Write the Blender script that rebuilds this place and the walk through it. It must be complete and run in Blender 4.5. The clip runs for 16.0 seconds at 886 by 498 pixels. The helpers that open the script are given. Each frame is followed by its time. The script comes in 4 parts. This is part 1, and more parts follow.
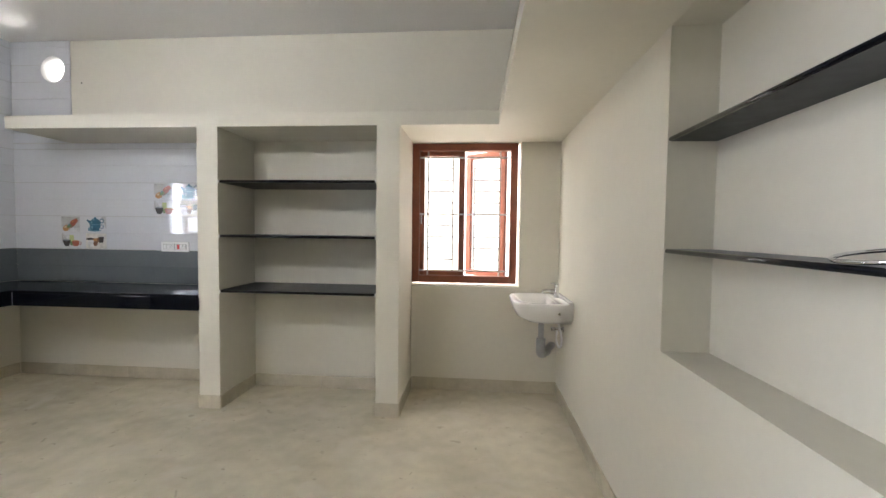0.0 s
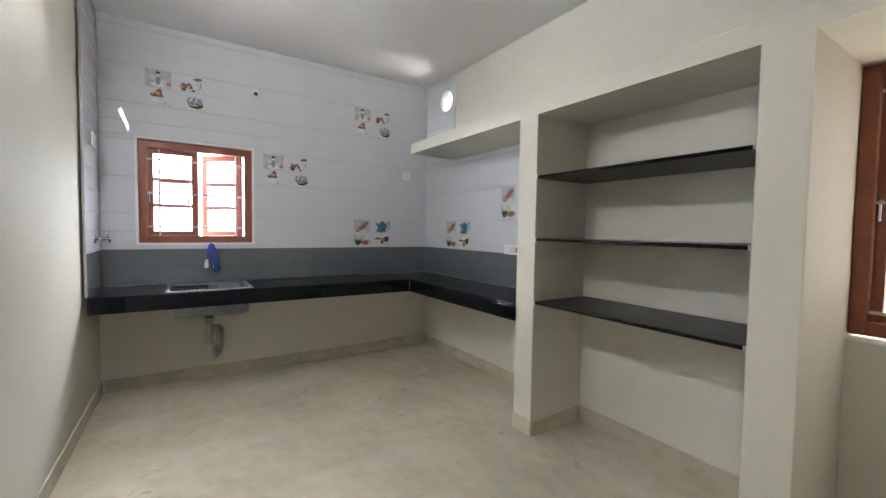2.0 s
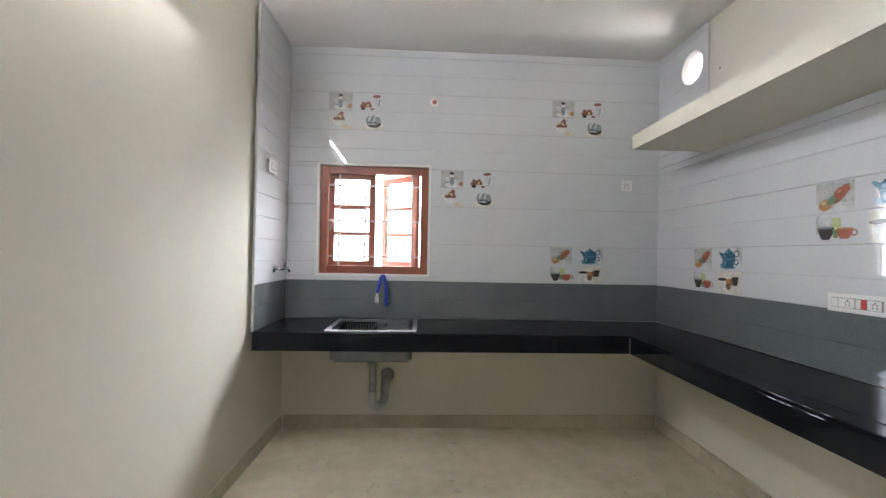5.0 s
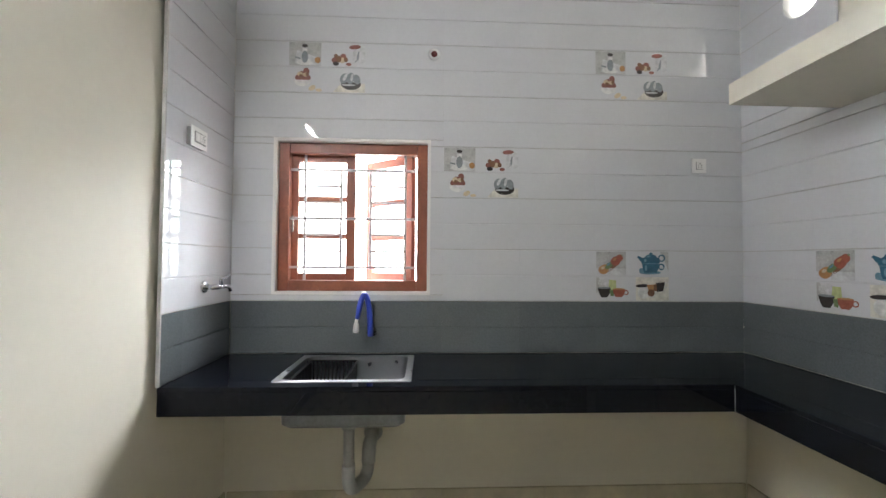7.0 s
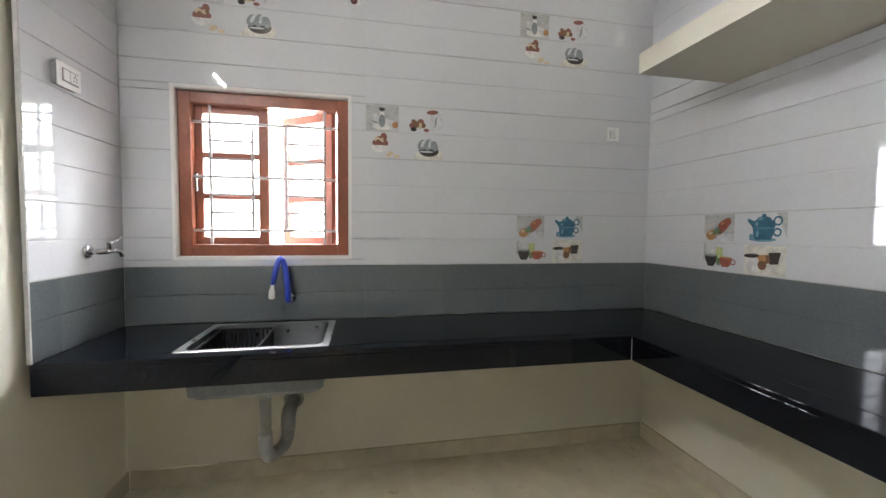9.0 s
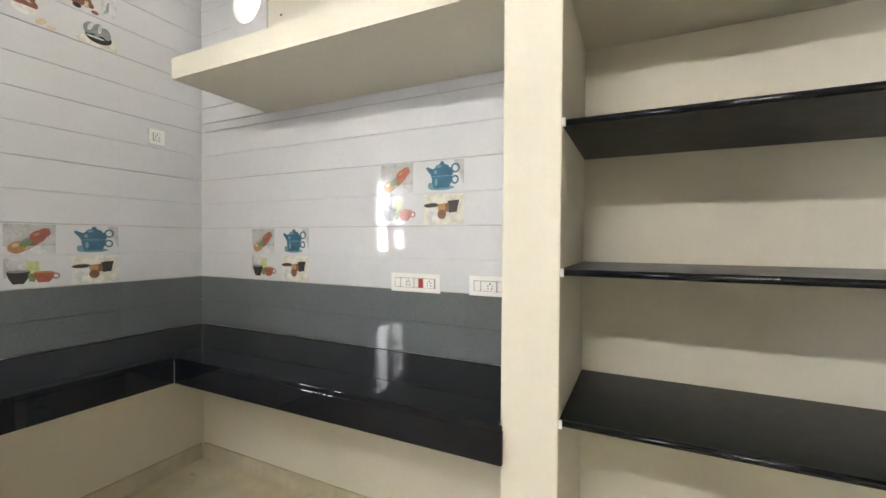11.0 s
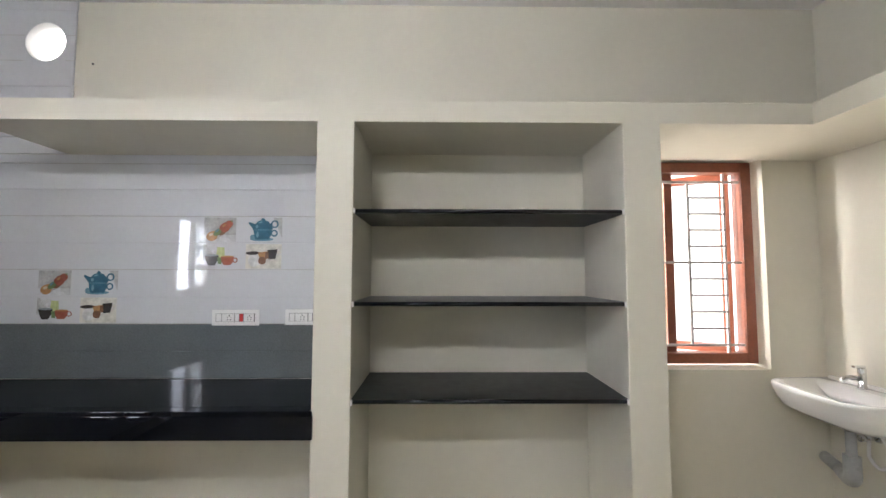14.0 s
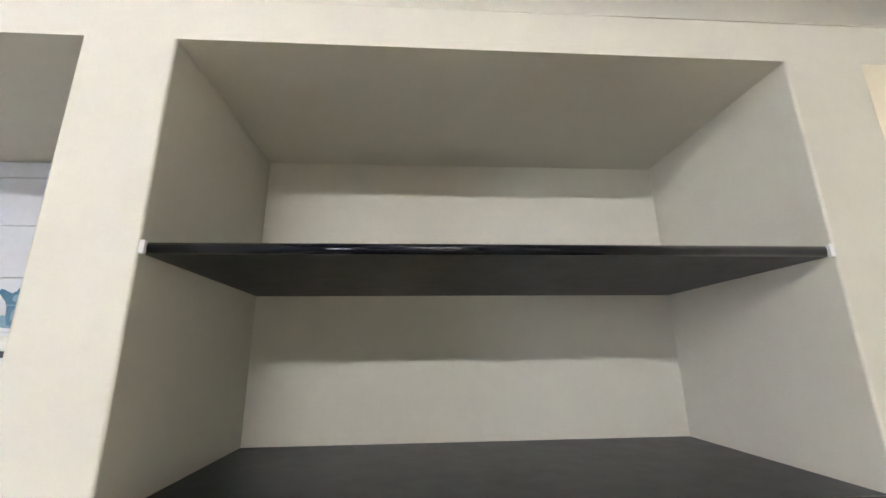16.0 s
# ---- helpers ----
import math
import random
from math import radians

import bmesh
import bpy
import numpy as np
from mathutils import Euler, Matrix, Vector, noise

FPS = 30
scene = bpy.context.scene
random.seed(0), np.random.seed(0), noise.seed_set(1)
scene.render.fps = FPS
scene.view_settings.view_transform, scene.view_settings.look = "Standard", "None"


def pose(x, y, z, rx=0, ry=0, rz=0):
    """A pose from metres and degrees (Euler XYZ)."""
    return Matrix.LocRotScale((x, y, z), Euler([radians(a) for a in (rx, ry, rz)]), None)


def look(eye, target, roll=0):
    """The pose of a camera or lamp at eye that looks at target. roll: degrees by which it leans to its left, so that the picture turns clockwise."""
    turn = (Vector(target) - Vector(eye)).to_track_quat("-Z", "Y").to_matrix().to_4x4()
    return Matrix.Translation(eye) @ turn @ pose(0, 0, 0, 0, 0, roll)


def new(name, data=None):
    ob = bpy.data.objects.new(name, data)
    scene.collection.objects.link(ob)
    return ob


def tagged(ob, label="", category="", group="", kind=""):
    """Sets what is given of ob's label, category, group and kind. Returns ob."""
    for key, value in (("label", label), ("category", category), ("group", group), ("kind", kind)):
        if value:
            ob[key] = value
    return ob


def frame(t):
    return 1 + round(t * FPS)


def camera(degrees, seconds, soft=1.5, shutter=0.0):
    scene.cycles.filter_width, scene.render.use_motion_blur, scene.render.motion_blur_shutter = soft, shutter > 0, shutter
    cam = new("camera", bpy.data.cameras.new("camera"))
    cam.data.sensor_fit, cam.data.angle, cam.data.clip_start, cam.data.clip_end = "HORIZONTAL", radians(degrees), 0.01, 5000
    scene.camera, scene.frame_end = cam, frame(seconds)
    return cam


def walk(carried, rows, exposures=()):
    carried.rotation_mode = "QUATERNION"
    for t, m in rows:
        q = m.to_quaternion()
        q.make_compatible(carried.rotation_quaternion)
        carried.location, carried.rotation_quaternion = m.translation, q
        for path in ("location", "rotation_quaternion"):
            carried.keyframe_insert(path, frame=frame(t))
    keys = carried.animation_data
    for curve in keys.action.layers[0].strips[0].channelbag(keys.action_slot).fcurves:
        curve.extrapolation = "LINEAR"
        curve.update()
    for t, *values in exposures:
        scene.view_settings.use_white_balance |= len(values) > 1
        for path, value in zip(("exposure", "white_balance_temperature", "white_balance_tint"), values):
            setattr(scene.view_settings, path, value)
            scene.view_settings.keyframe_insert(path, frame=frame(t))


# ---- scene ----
cam = camera(94.9, 16.0)
PATH = [
    (0, (0.381, 0.315, 1.376), (0.221, 2.306, 1.29), 0.7),
    (0.5, (0.378, 0.616, 1.394), (-0.075, 2.562, 1.294), 1.0),
    (0.6, (0.38, 0.675, 1.391), (-0.154, 2.6, 1.288), 1.0),
    (1, (0.357, 0.885, 1.385), (-0.532, 2.673, 1.275), 1.1),
    (1.5, (0.33, 1.089, 1.384), (-1.003, 2.575, 1.272), 0.9),
    (2, (0.369, 1.271, 1.374), (-1.309, 2.356, 1.282), 0.9),
    (2.5, (0.416, 1.437, 1.376), (-1.454, 2.143, 1.3), 1.1),
    (2.6, (0.385, 1.504, 1.384), (-1.512, 2.131, 1.304), 1.1),
    (3, (0.337, 1.605, 1.368), (-1.618, 2.022, 1.297), 1.3),
    (3.5, (0.27, 1.701, 1.394), (-1.714, 1.946, 1.333), 1.4),
    (4, (0.088, 1.777, 1.384), (-1.906, 1.926, 1.336), 1.5),
    (6.5, (-1.449, 1.839, 1.414), (-3.446, 1.915, 1.491), 0.5),
    (7, (-1.494, 1.839, 1.412), (-3.492, 1.927, 1.468), 0.4),
    (7.5, (-1.512, 1.847, 1.401), (-3.51, 1.94, 1.394), 0.3),
    (8, (-1.52, 1.865, 1.385), (-3.517, 1.953, 1.317), 0.2),
    (10.5, (-1.46, 2.045, 1.383), (-2.809, 3.521, 1.333), 0.7),
    (11, (-1.357, 2.086, 1.405), (-2.224, 3.888, 1.368), 0.4),
    (11.5, (-1.284, 1.976, 1.422), (-1.71, 3.93, 1.408), -0.0),
    (12, (-1.221, 1.71, 1.434), (-1.39, 3.703, 1.424), -0.5),
    (12.5, (-1.208, 1.461, 1.442), (-1.277, 3.46, 1.443), -0.5),
    (13, (-1.205, 1.295, 1.453), (-1.237, 3.295, 1.458), -0.4),
    (13.5, (-1.201, 1.252, 1.45), (-1.202, 3.252, 1.5), -0.1),
    (14, (-1.177, 1.445, 1.45), (-1.15, 3.44, 1.577), 0.1),
    (14.5, (-1.132, 1.77, 1.475), (-1.069, 3.755, 1.708), 0.1),
    (15, (-1.150, 2.117, 1.485), (-1.039, 4.080, 1.848), -0.4),
    (15.5, (-1.130, 2.420, 1.516), (-1.004, 4.357, 1.997), -0.6),
    (16, (-1.101, 2.563, 1.556), (-0.970, 4.494, 2.062), -0.7),
]
walk(cam, [(t, look(eye, target, roll)) for t, eye, target, roll in PATH],
     exposures=[(0, 0.39, 6220, 14), (1, 0.34, 6190, 14), (2, 0.31, 6070, 13.5), (3, 0.39, 6130, 12), (4, 0.40, 6170, 12), (6.5, 0.39, 6240, 11.5), (8, 0.40, 6250, 11), (10.5, 0.78, 6730, 12), (11, 1.02, 6760, 11),
                (11.5, 0.92, 6530, 14), (12, 0.55, 6350, 15), (12.5, 0.53, 6320, 14.5), (13.5, 0.43, 6190, 14), (14, 0.39, 6150, 14), (14.5, 0.42, 6130, 14), (15, 0.43, 6130, 14), (15.5, 0.49, 6160, 13), (16, 0.87, 6190, 14)])

# ---- plan (metres) ----
FRONT = 3.23          # front of pillars, loft and right counter
NORTH = 3.772         # plaster of the north wall
TILE_N = 3.757        # face of the tiles on it
WEST = -3.868         # face of the tiles on the west wall
SOUTH = 0.725         # face of the south wall
EAST = 1.08           # face of the east wall
BAY = 3.81            # face of the wall round the east window
CEIL = 3.05
LOFT, LOFT_TOP = 2.135, 2.235
TOP, UNDER = 0.873, 0.752   # worktop
ROW = 0.151           # one tile course
TW = 0.454            # tile width

# ---- world ----
world = bpy.data.worlds.new("sky")
scene.world = world
world.use_nodes = True
wn = world.node_tree
sky = wn.nodes.new("ShaderNodeTexSky")
sky.sky_type, sky.sun_disc = "NISHITA", False
sky.sun_elevation, sky.sun_rotation = radians(50), radians(30)
wn.links.new(sky.outputs[0], wn.nodes["Background"].inputs[0])
wn.nodes["Background"].inputs[1].default_value = 0.12

# ---- materials ----
def mat(name, colour, rough=0.5, metal=0.0, vary=0.06, scale=3.0, grain=0.03, grain_scale=60.0, bump=0.0, bump_scale=80.0,
        coat=0.0, random_tint=0.0, rough_vary=0.05, tint=None):
    m = bpy.data.materials.new(name)
    m.use_nodes = True
    n, l = m.node_tree.nodes, m.node_tree.links
    b = n["Principled BSDF"]
    b.inputs["Roughness"].default_value, b.inputs["Metallic"].default_value = rough, metal
    b.inputs["Coat Weight"].default_value = coat
    b.inputs["Coat Roughness"].default_value = 0.05
    co = n.new("ShaderNodeTexCoord")
    big, small = n.new("ShaderNodeTexNoise"), n.new("ShaderNodeTexNoise")
    for t, sc in ((big, scale), (small, grain_scale)):
        t.inputs["Scale"].default_value, t.inputs["Detail"].default_value = sc, 4
        l.new(co.outputs["Object"], t.inputs["Vector"])
    dark = tint or [c * (1 - 2.2 * vary) for c in colour]
    mix = n.new("ShaderNodeMix"); mix.data_type = "RGBA"
    mix.inputs["A"].default_value, mix.inputs["B"].default_value = (*colour, 1), (*dark, 1)
    ramp = n.new("ShaderNodeMapRange")
    ramp.inputs["From Min"].default_value, ramp.inputs["From Max"].default_value = 0.38, 0.72
    l.new(big.outputs["Fac"], ramp.inputs["Value"]); l.new(ramp.outputs[0], mix.inputs["Factor"])
    hsv = n.new("ShaderNodeHueSaturation")
    mr = n.new("ShaderNodeMapRange")
    mr.inputs["To Min"].default_value, mr.inputs["To Max"].default_value = 1 - 2 * grain, 1 + 2 * grain
    mr.inputs["From Min"].default_value, mr.inputs["From Max"].default_value = 0.3, 0.7
    l.new(small.outputs["Fac"], mr.inputs["Value"])
    l.new(mix.outputs["Result"], hsv.inputs["Color"])
    value = mr.outputs[0]
    if random_tint:
        info, rr, mul = n.new("ShaderNodeObjectInfo"), n.new("ShaderNodeMapRange"), n.new("ShaderNodeMath")
        rr.inputs["To Min"].default_value, rr.inputs["To Max"].default_value = 1 - random_tint, 1 + random_tint
        mul.operation = "MULTIPLY"
        l.new(info.outputs["Random"], rr.inputs["Value"]); l.new(rr.outputs[0], mul.inputs[0]); l.new(value, mul.inputs[1])
        value = mul.outputs[0]
    l.new(value, hsv.inputs["Value"]); l.new(hsv.outputs[0], b.inputs["Base Color"])
    rv = n.new("ShaderNodeMapRange")
    rv.inputs["To Min"].default_value, rv.inputs["To Max"].default_value = max(0.01, rough - rough_vary), rough + rough_vary
    l.new(big.outputs["Fac"], rv.inputs["Value"]); l.new(rv.outputs[0], b.inputs["Roughness"])
    if bump:
        bt, bn = n.new("ShaderNodeTexNoise"), n.new("ShaderNodeBump")
        bt.inputs["Scale"].default_value, bt.inputs["Detail"].default_value = bump_scale, 3
        bn.inputs["Strength"].default_value, bn.inputs["Distance"].default_value = bump, 0.004
        l.new(co.outputs["Object"], bt.inputs["Vector"]); l.new(bt.outputs["Fac"], bn.inputs["Height"]); l.new(bn.outputs[0], b.inputs["Normal"])
    return m


def glow(name, colour, strength):
    m = bpy.data.materials.new(name)
    m.use_nodes = True
    b = m.node_tree.nodes["Principled BSDF"]
    b.inputs["Base Color"].default_value = (0.8, 0.8, 0.8, 1)
    b.inputs["Emission Color"].default_value, b.inputs["Emission Strength"].default_value = (*colour, 1), strength
    return m


def clear_glass(name):
    m = bpy.data.materials.new(name)
    m.use_nodes = True
    n, l = m.node_tree.nodes, m.node_tree.links
    n.remove(n["Principled BSDF"])
    tr, gl, mx = n.new("ShaderNodeBsdfTransparent"), n.new("ShaderNodeBsdfGlossy"), n.new("ShaderNodeMixShader")
    mx.inputs[0].default_value = 0.06
    tr.inputs[0].default_value = (0.93, 0.95, 0.94, 1)
    gl.inputs["Roughness"].default_value = 0.02
    l.new(tr.outputs[0], mx.inputs[1]); l.new(gl.outputs[0], mx.inputs[2])
    l.new(mx.outputs[0], n["Material Output"].inputs[0])
    return m


PAINT = mat("cream wall paint", (0.69, 0.66, 0.565), 0.68, vary=0.02, scale=1.3, grain=0.006, grain_scale=25, bump=0.03, bump_scale=45, rough_vary=0.08)
PAINT.node_tree.nodes["Principled BSDF"].inputs["Specular IOR Level"].default_value = 0.3
CEILING = mat("ceiling paint", (0.77, 0.76, 0.74), 0.6, vary=0.02, scale=1.0, grain=0.012, bump=0.1, bump_scale=40)
WHITE_TILE = mat("glazed white tile", (0.635, 0.645, 0.67), 0.018, vary=0.012, scale=4, grain=0.008, bump=0.005, bump_scale=7, random_tint=0.004, rough_vary=0.01)
GREY_TILE = mat("slate grey tile", (0.120, 0.136, 0.140), 0.06, vary=0.03, scale=2.5, grain=0.06, grain_scale=140, bump=0.008, bump_scale=30, random_tint=0.05, rough_vary=0.02)
GROUT = mat("tile grout", (0.50, 0.49, 0.47), 0.8, vary=0.1, scale=12)
GRANITE = mat("polished black granite", (0.0045, 0.0055, 0.009), 0.022, vary=0.15, scale=40, grain=0.25, grain_scale=420, rough_vary=0.012)
GRANITE.node_tree.nodes["Principled BSDF"].inputs["Specular IOR Level"].default_value = 0.26
GRANITE_SHELF = mat("satin black granite", (0.009, 0.0135, 0.0135), 0.3, vary=0.25, scale=20, grain=0.25, grain_scale=300, bump=0.02, bump_scale=120)
GRANITE_SHELF.node_tree.nodes["Principled BSDF"].inputs["Specular IOR Level"].default_value = 0.16
FLOOR = mat("cream vitrified floor", (0.60, 0.55, 0.42), 0.02, vary=0.09, scale=2.2, grain=0.035, grain_scale=9, random_tint=0.02, rough_vary=0.012)
def smudges(m, colour, scale, lo, hi, most):
    """Sparse dark scuffs over a material's colour."""
    n, l = m.node_tree.nodes, m.node_tree.links
    b = n["Principled BSDF"]
    src = b.inputs["Base Color"].links[0].from_socket
    co, t, r, mx = n.new("ShaderNodeTexCoord"), n.new("ShaderNodeTexNoise"), n.new("ShaderNodeMapRange"), n.new("ShaderNodeMix")
    mx.data_type = "RGBA"
    t.inputs["Scale"].default_value, t.inputs["Detail"].default_value, t.inputs["Distortion"].default_value = scale, 2, 0.6
    r.inputs["From Min"].default_value, r.inputs["From Max"].default_value, r.inputs["To Max"].default_value = lo, hi, most
    mx.inputs["B"].default_value = (*colour, 1)
    l.new(co.outputs["Object"], t.inputs["Vector"]); l.new(t.outputs["Fac"], r.inputs["Value"]); l.new(r.outputs[0], mx.inputs["Factor"])
    l.new(src, mx.inputs["A"]); l.new(mx.outputs["Result"], b.inputs["Base Color"])
smudges(FLOOR, (0.30, 0.27, 0.22), 9.0, 0.68, 0.76, 0.5)
smudges(FLOOR, (0.27, 0.245, 0.20), 17.0, 0.69, 0.755, 0.5)
smudges(FLOOR, (0.65, 0.61, 0.51), 3.5, 0.55, 0.75, 0.6)
SKIRT = mat("cream skirting tile", (0.58, 0.53, 0.41), 0.2, vary=0.08, scale=5, grain=0.04, grain_scale=20, random_tint=0.06)
WOOD = mat("reddish brown window paint", (0.27, 0.085, 0.045), 0.38, vary=0.12, scale=7, grain=0.05, grain_scale=60, bump=0.1, bump_scale=50)
GRILLE = mat("grey painted grille", (0.62, 0.57, 0.57), 0.4, vary=0.08, scale=12)
RUNG = mat("thin grey grille rung", (0.46, 0.40, 0.40), 0.45, vary=0.1, scale=12)
GLASS = clear_glass("window glass")
CERAMIC = mat("white ceramic", (0.88, 0.87, 0.85), 0.08, vary=0.01, scale=5, grain=0.004, rough_vary=0.02)
CHROME = mat("chrome", (0.72, 0.73, 0.75), 0.08, metal=1.0, vary=0.04, rough_vary=0.03)
STEEL = mat("brushed stainless steel", (0.52, 0.53, 0.54), 0.30, metal=1.0, vary=0.03, scale=14, grain=0.02, grain_scale=180, rough_vary=0.08)
PVC = mat("grey drain pipe", (0.38, 0.385, 0.38), 0.4, vary=0.08, scale=10)
WHITE_PLASTIC = mat("white switch plastic", (0.86, 0.86, 0.85), 0.2, vary=0.02, grain=0.005)
# dark switch joints, and the painted side shade of the raised back box
GREY_LINE = mat("grey switch joint and box shade", (0.22, 0.22, 0.22), 0.5)
UNDERCOAT = mat("grey sink undercoat", (0.20, 0.22, 0.24), 0.35, vary=0.1, scale=9, grain=0.05)
BLACK_PLASTIC = mat("black plastic", (0.012, 0.012, 0.014), 0.3, vary=0.1)
BLUE_RUBBER = mat("blue flexible spout", (0.035, 0.07, 0.48), 0.35, vary=0.08, scale=10)
RED_PLASTIC = mat("red switch rocker", (0.65, 0.03, 0.025), 0.3, vary=0.03)
DARK_RED = mat("dark red pipe plug", (0.16, 0.02, 0.02), 0.45, vary=0.1)
TUBE = glow("lit tube", (1.0, 0.985, 0.985), 205.0)
SKY_CARD = glow("bright overcast daylight", (0.92, 0.95, 1.0), 7.8)
HAZE_CARD = glow("bright hazy daylight", (1.0, 0.97, 0.94), 1.35)


# ---- mesh helpers ----
def bm_box(x0, x1, y0, y1, z0, z1, bevel=0.0, bm=None):
    bm = bm or bmesh.new()
    vs = [bm.verts.new((x, y, z)) for x in (x0, x1) for y in (y0, y1) for z in (z0, z1)]
    fs = [bm.faces.new([vs[i] for i in q]) for q in ((0, 1, 3, 2), (4, 6, 7, 5), (0, 4, 5, 1), (2, 3, 7, 6), (0, 2, 6, 4), (1, 5, 7, 3))]
    if bevel:
        bmesh.ops.bevel(bm, geom=list({e for f in fs for e in f.edges}), offset=bevel, segments=2, affect="EDGES", profile=0.5)
    return bm


def bm_tube(points, radius, sides=12, bm=None, cap=True):
    """A round rod swept along points."""
    bm = bm or bmesh.new()
    pts = [Vector(p) for p in points]
    rings, up = [], None
    for i, p in enumerate(pts):
        d = (pts[min(i + 1, len(pts) - 1)] - pts[max(i - 1, 0)]).normalized()
        if up is None:
            up = d.orthogonal().normalized()
        up = (up - d * up.dot(d)).normalized()
        side = d.cross(up)
        r = radius[i] if isinstance(radius, (list, tuple)) else radius
        rings.append([bm.verts.new(p + r * (math.cos(a) * up + math.sin(a) * side)) for a in (2 * math.pi * k / sides for k in range(sides))])
    for a, b in zip(rings, rings[1:]):
        for k in range(sides):
            f = bm.faces.new((a[k], a[(k + 1) % sides], b[(k + 1) % sides], b[k]))
            f.smooth = True
    if cap:
        bm.faces.new(rings[0][::-1]); bm.faces.new(rings[-1])
    return bm


def bm_lathe(profile, centre, axis="z", sides=32, bm=None):
    """Radius and height pairs turned round an axis through centre."""
    bm = bm or bmesh.new()
    c = Vector(centre)
    def place(r, h, a):
        u, v = r * math.cos(a), r * math.sin(a)
        return c + Vector({"z": (u, v, h), "x": (h, u, v), "y": (u, h, v)}[axis])
    rings = [[bm.verts.new(place(max(r, 1e-4), h, 2 * math.pi * k / sides)) for k in range(sides)] for r, h in profile]
    for a, b in zip(rings, rings[1:]):
        for k in range(sides):
            f = bm.faces.new((a[k], a[(k + 1) % sides], b[(k + 1) % sides], b[k]))
            f.smooth = True
    bmesh.ops.recalc_face_normals(bm, faces=bm.faces)
    return bm


def arc(p0, p1, p2, n=8):
    """Points of a quadratic bend."""
    a, b, c = Vector(p0), Vector(p1), Vector(p2)
    return [(1 - t) ** 2 * a + 2 * t * (1 - t) * b + t * t * c for t in (i / n for i in range(n + 1))]


def mesh_of(name, bm, material):
    me = bpy.data.meshes.new(name)
    bmesh.ops.recalc_face_normals(bm, faces=bm.faces)
    bm.to_mesh(me)
    bm.free()
    me.materials.append(material)
    return me


def part(name, bm, material, parent, label=""):
    ob = new(name, mesh_of(name, bm, material))
    ob.parent = parent
    if parent is not None and parent.type == "EMPTY":
        ob.matrix_parent_inverse = parent.matrix_basis.inverted()
    return tagged(ob, label)


def thing(name, x, y, z, label, category, group=""):
    e = new(name)
    e.empty_display_size = 0.05
    e.matrix_basis = pose(x, y, z)
    return tagged(e, label, category, group)


def structure(name, bm, material, label, category):
    return tagged(new(name, mesh_of(name, bm, material)), label, category, kind="structure")


def solid(name, x0, x1, y0, y1, z0, z1, material, label, category, bevel=0.0):
    return structure(name, bm_box(x0, x1, y0, y1, z0, z1, bevel), material, label, category)


def bm_wall(axis, lo, hi, a0, a1, z0, z1, holes):
    """A wall across axis between lo and hi, from a0 to a1 along it, with rectangular holes (a0, a1, z0, z1)."""
    bm = bmesh.new()
    ca = sorted({a0, a1, *(v for h in holes for v in h[:2])})
    cz = sorted({z0, z1, *(v for h in holes for v in h[2:])})
    solid_cell = lambda i, k: 0 <= i < len(ca) - 1 and 0 <= k < len(cz) - 1 and not any(h[0] - 1e-6 <= ca[i] and ca[i + 1] <= h[1] + 1e-6 and h[2] - 1e-6 <= cz[k] and cz[k + 1] <= h[3] + 1e-6 for h in holes)
    put = lambda d, a, z: bm.verts.new((d, a, z) if axis == "x" else (a, d, z))
    for i in range(len(ca) - 1):
        for k in range(len(cz) - 1):
            if not solid_cell(i, k):
                continue
            A0, A1, Z0, Z1 = ca[i], ca[i + 1], cz[k], cz[k + 1]
            for d in (lo, hi):
                bm.faces.new([put(d, A0, Z0), put(d, A1, Z0), put(d, A1, Z1), put(d, A0, Z1)])
            for di, dk, q in ((-1, 0, ((A0, Z0), (A0, Z1))), (1, 0, ((A1, Z0), (A1, Z1))), (0, -1, ((A0, Z0), (A1, Z0))), (0, 1, ((A0, Z1), (A1, Z1)))):
                if not solid_cell(i + di, k + dk):
                    (p, u), (r, v) = q
                    bm.faces.new([put(lo, p, u), put(hi, p, u), put(hi, r, v), put(lo, r, v)])
    bmesh.ops.remove_doubles(bm, verts=bm.verts, dist=1e-5)
    return bm


def bm_round_hole(cx, cz, r, x0, x1, z0, z1, y0, y1, sides=48, bm=None):
    """A plate across y with a round hole through it."""
    bm = bm or bmesh.new()
    loops = []
    for y in (y0, y1):
        inner, outer = [], []
        for k in range(sides):
            a = 2 * math.pi * (k + 0.5) / sides
            c, s = math.cos(a), math.sin(a)
            inner.append(bm.verts.new((cx + r * c, y, cz + r * s)))
            t = min((x1 - cx) / c if c > 0 else (x0 - cx) / c, (z1 - cz) / s if s > 0 else (z0 - cz) / s)
            outer.append(bm.verts.new((cx + t * c, y, cz + t * s)))
        loops.append((inner, outer))
    (i0, o0), (i1, o1) = loops
    for k in range(sides):
        j = (k + 1) % sides
        bm.faces.new((i0[k], i0[j], o0[j], o0[k])); bm.faces.new((i1[k], o1[k], o1[j], i1[j]))
        bm.faces.new((i0[k], i1[k], i1[j], i0[j]))
        bm.faces.new((o0[k], o0[j], o1[j], o1[k]))
    # square corners
    for y in (y0, y1):
        for x, z in ((x0, z0), (x0, z1), (x1, z0), (x1, z1)):
            near = sorted((v for v in (o0 if y == y0 else o1)), key=lambda v: (v.co.x - x) ** 2 + (v.co.z - z) ** 2)[:2]
            bm.faces.new((near[0], near[1], bm.verts.new((x, y, z))))
    return bm


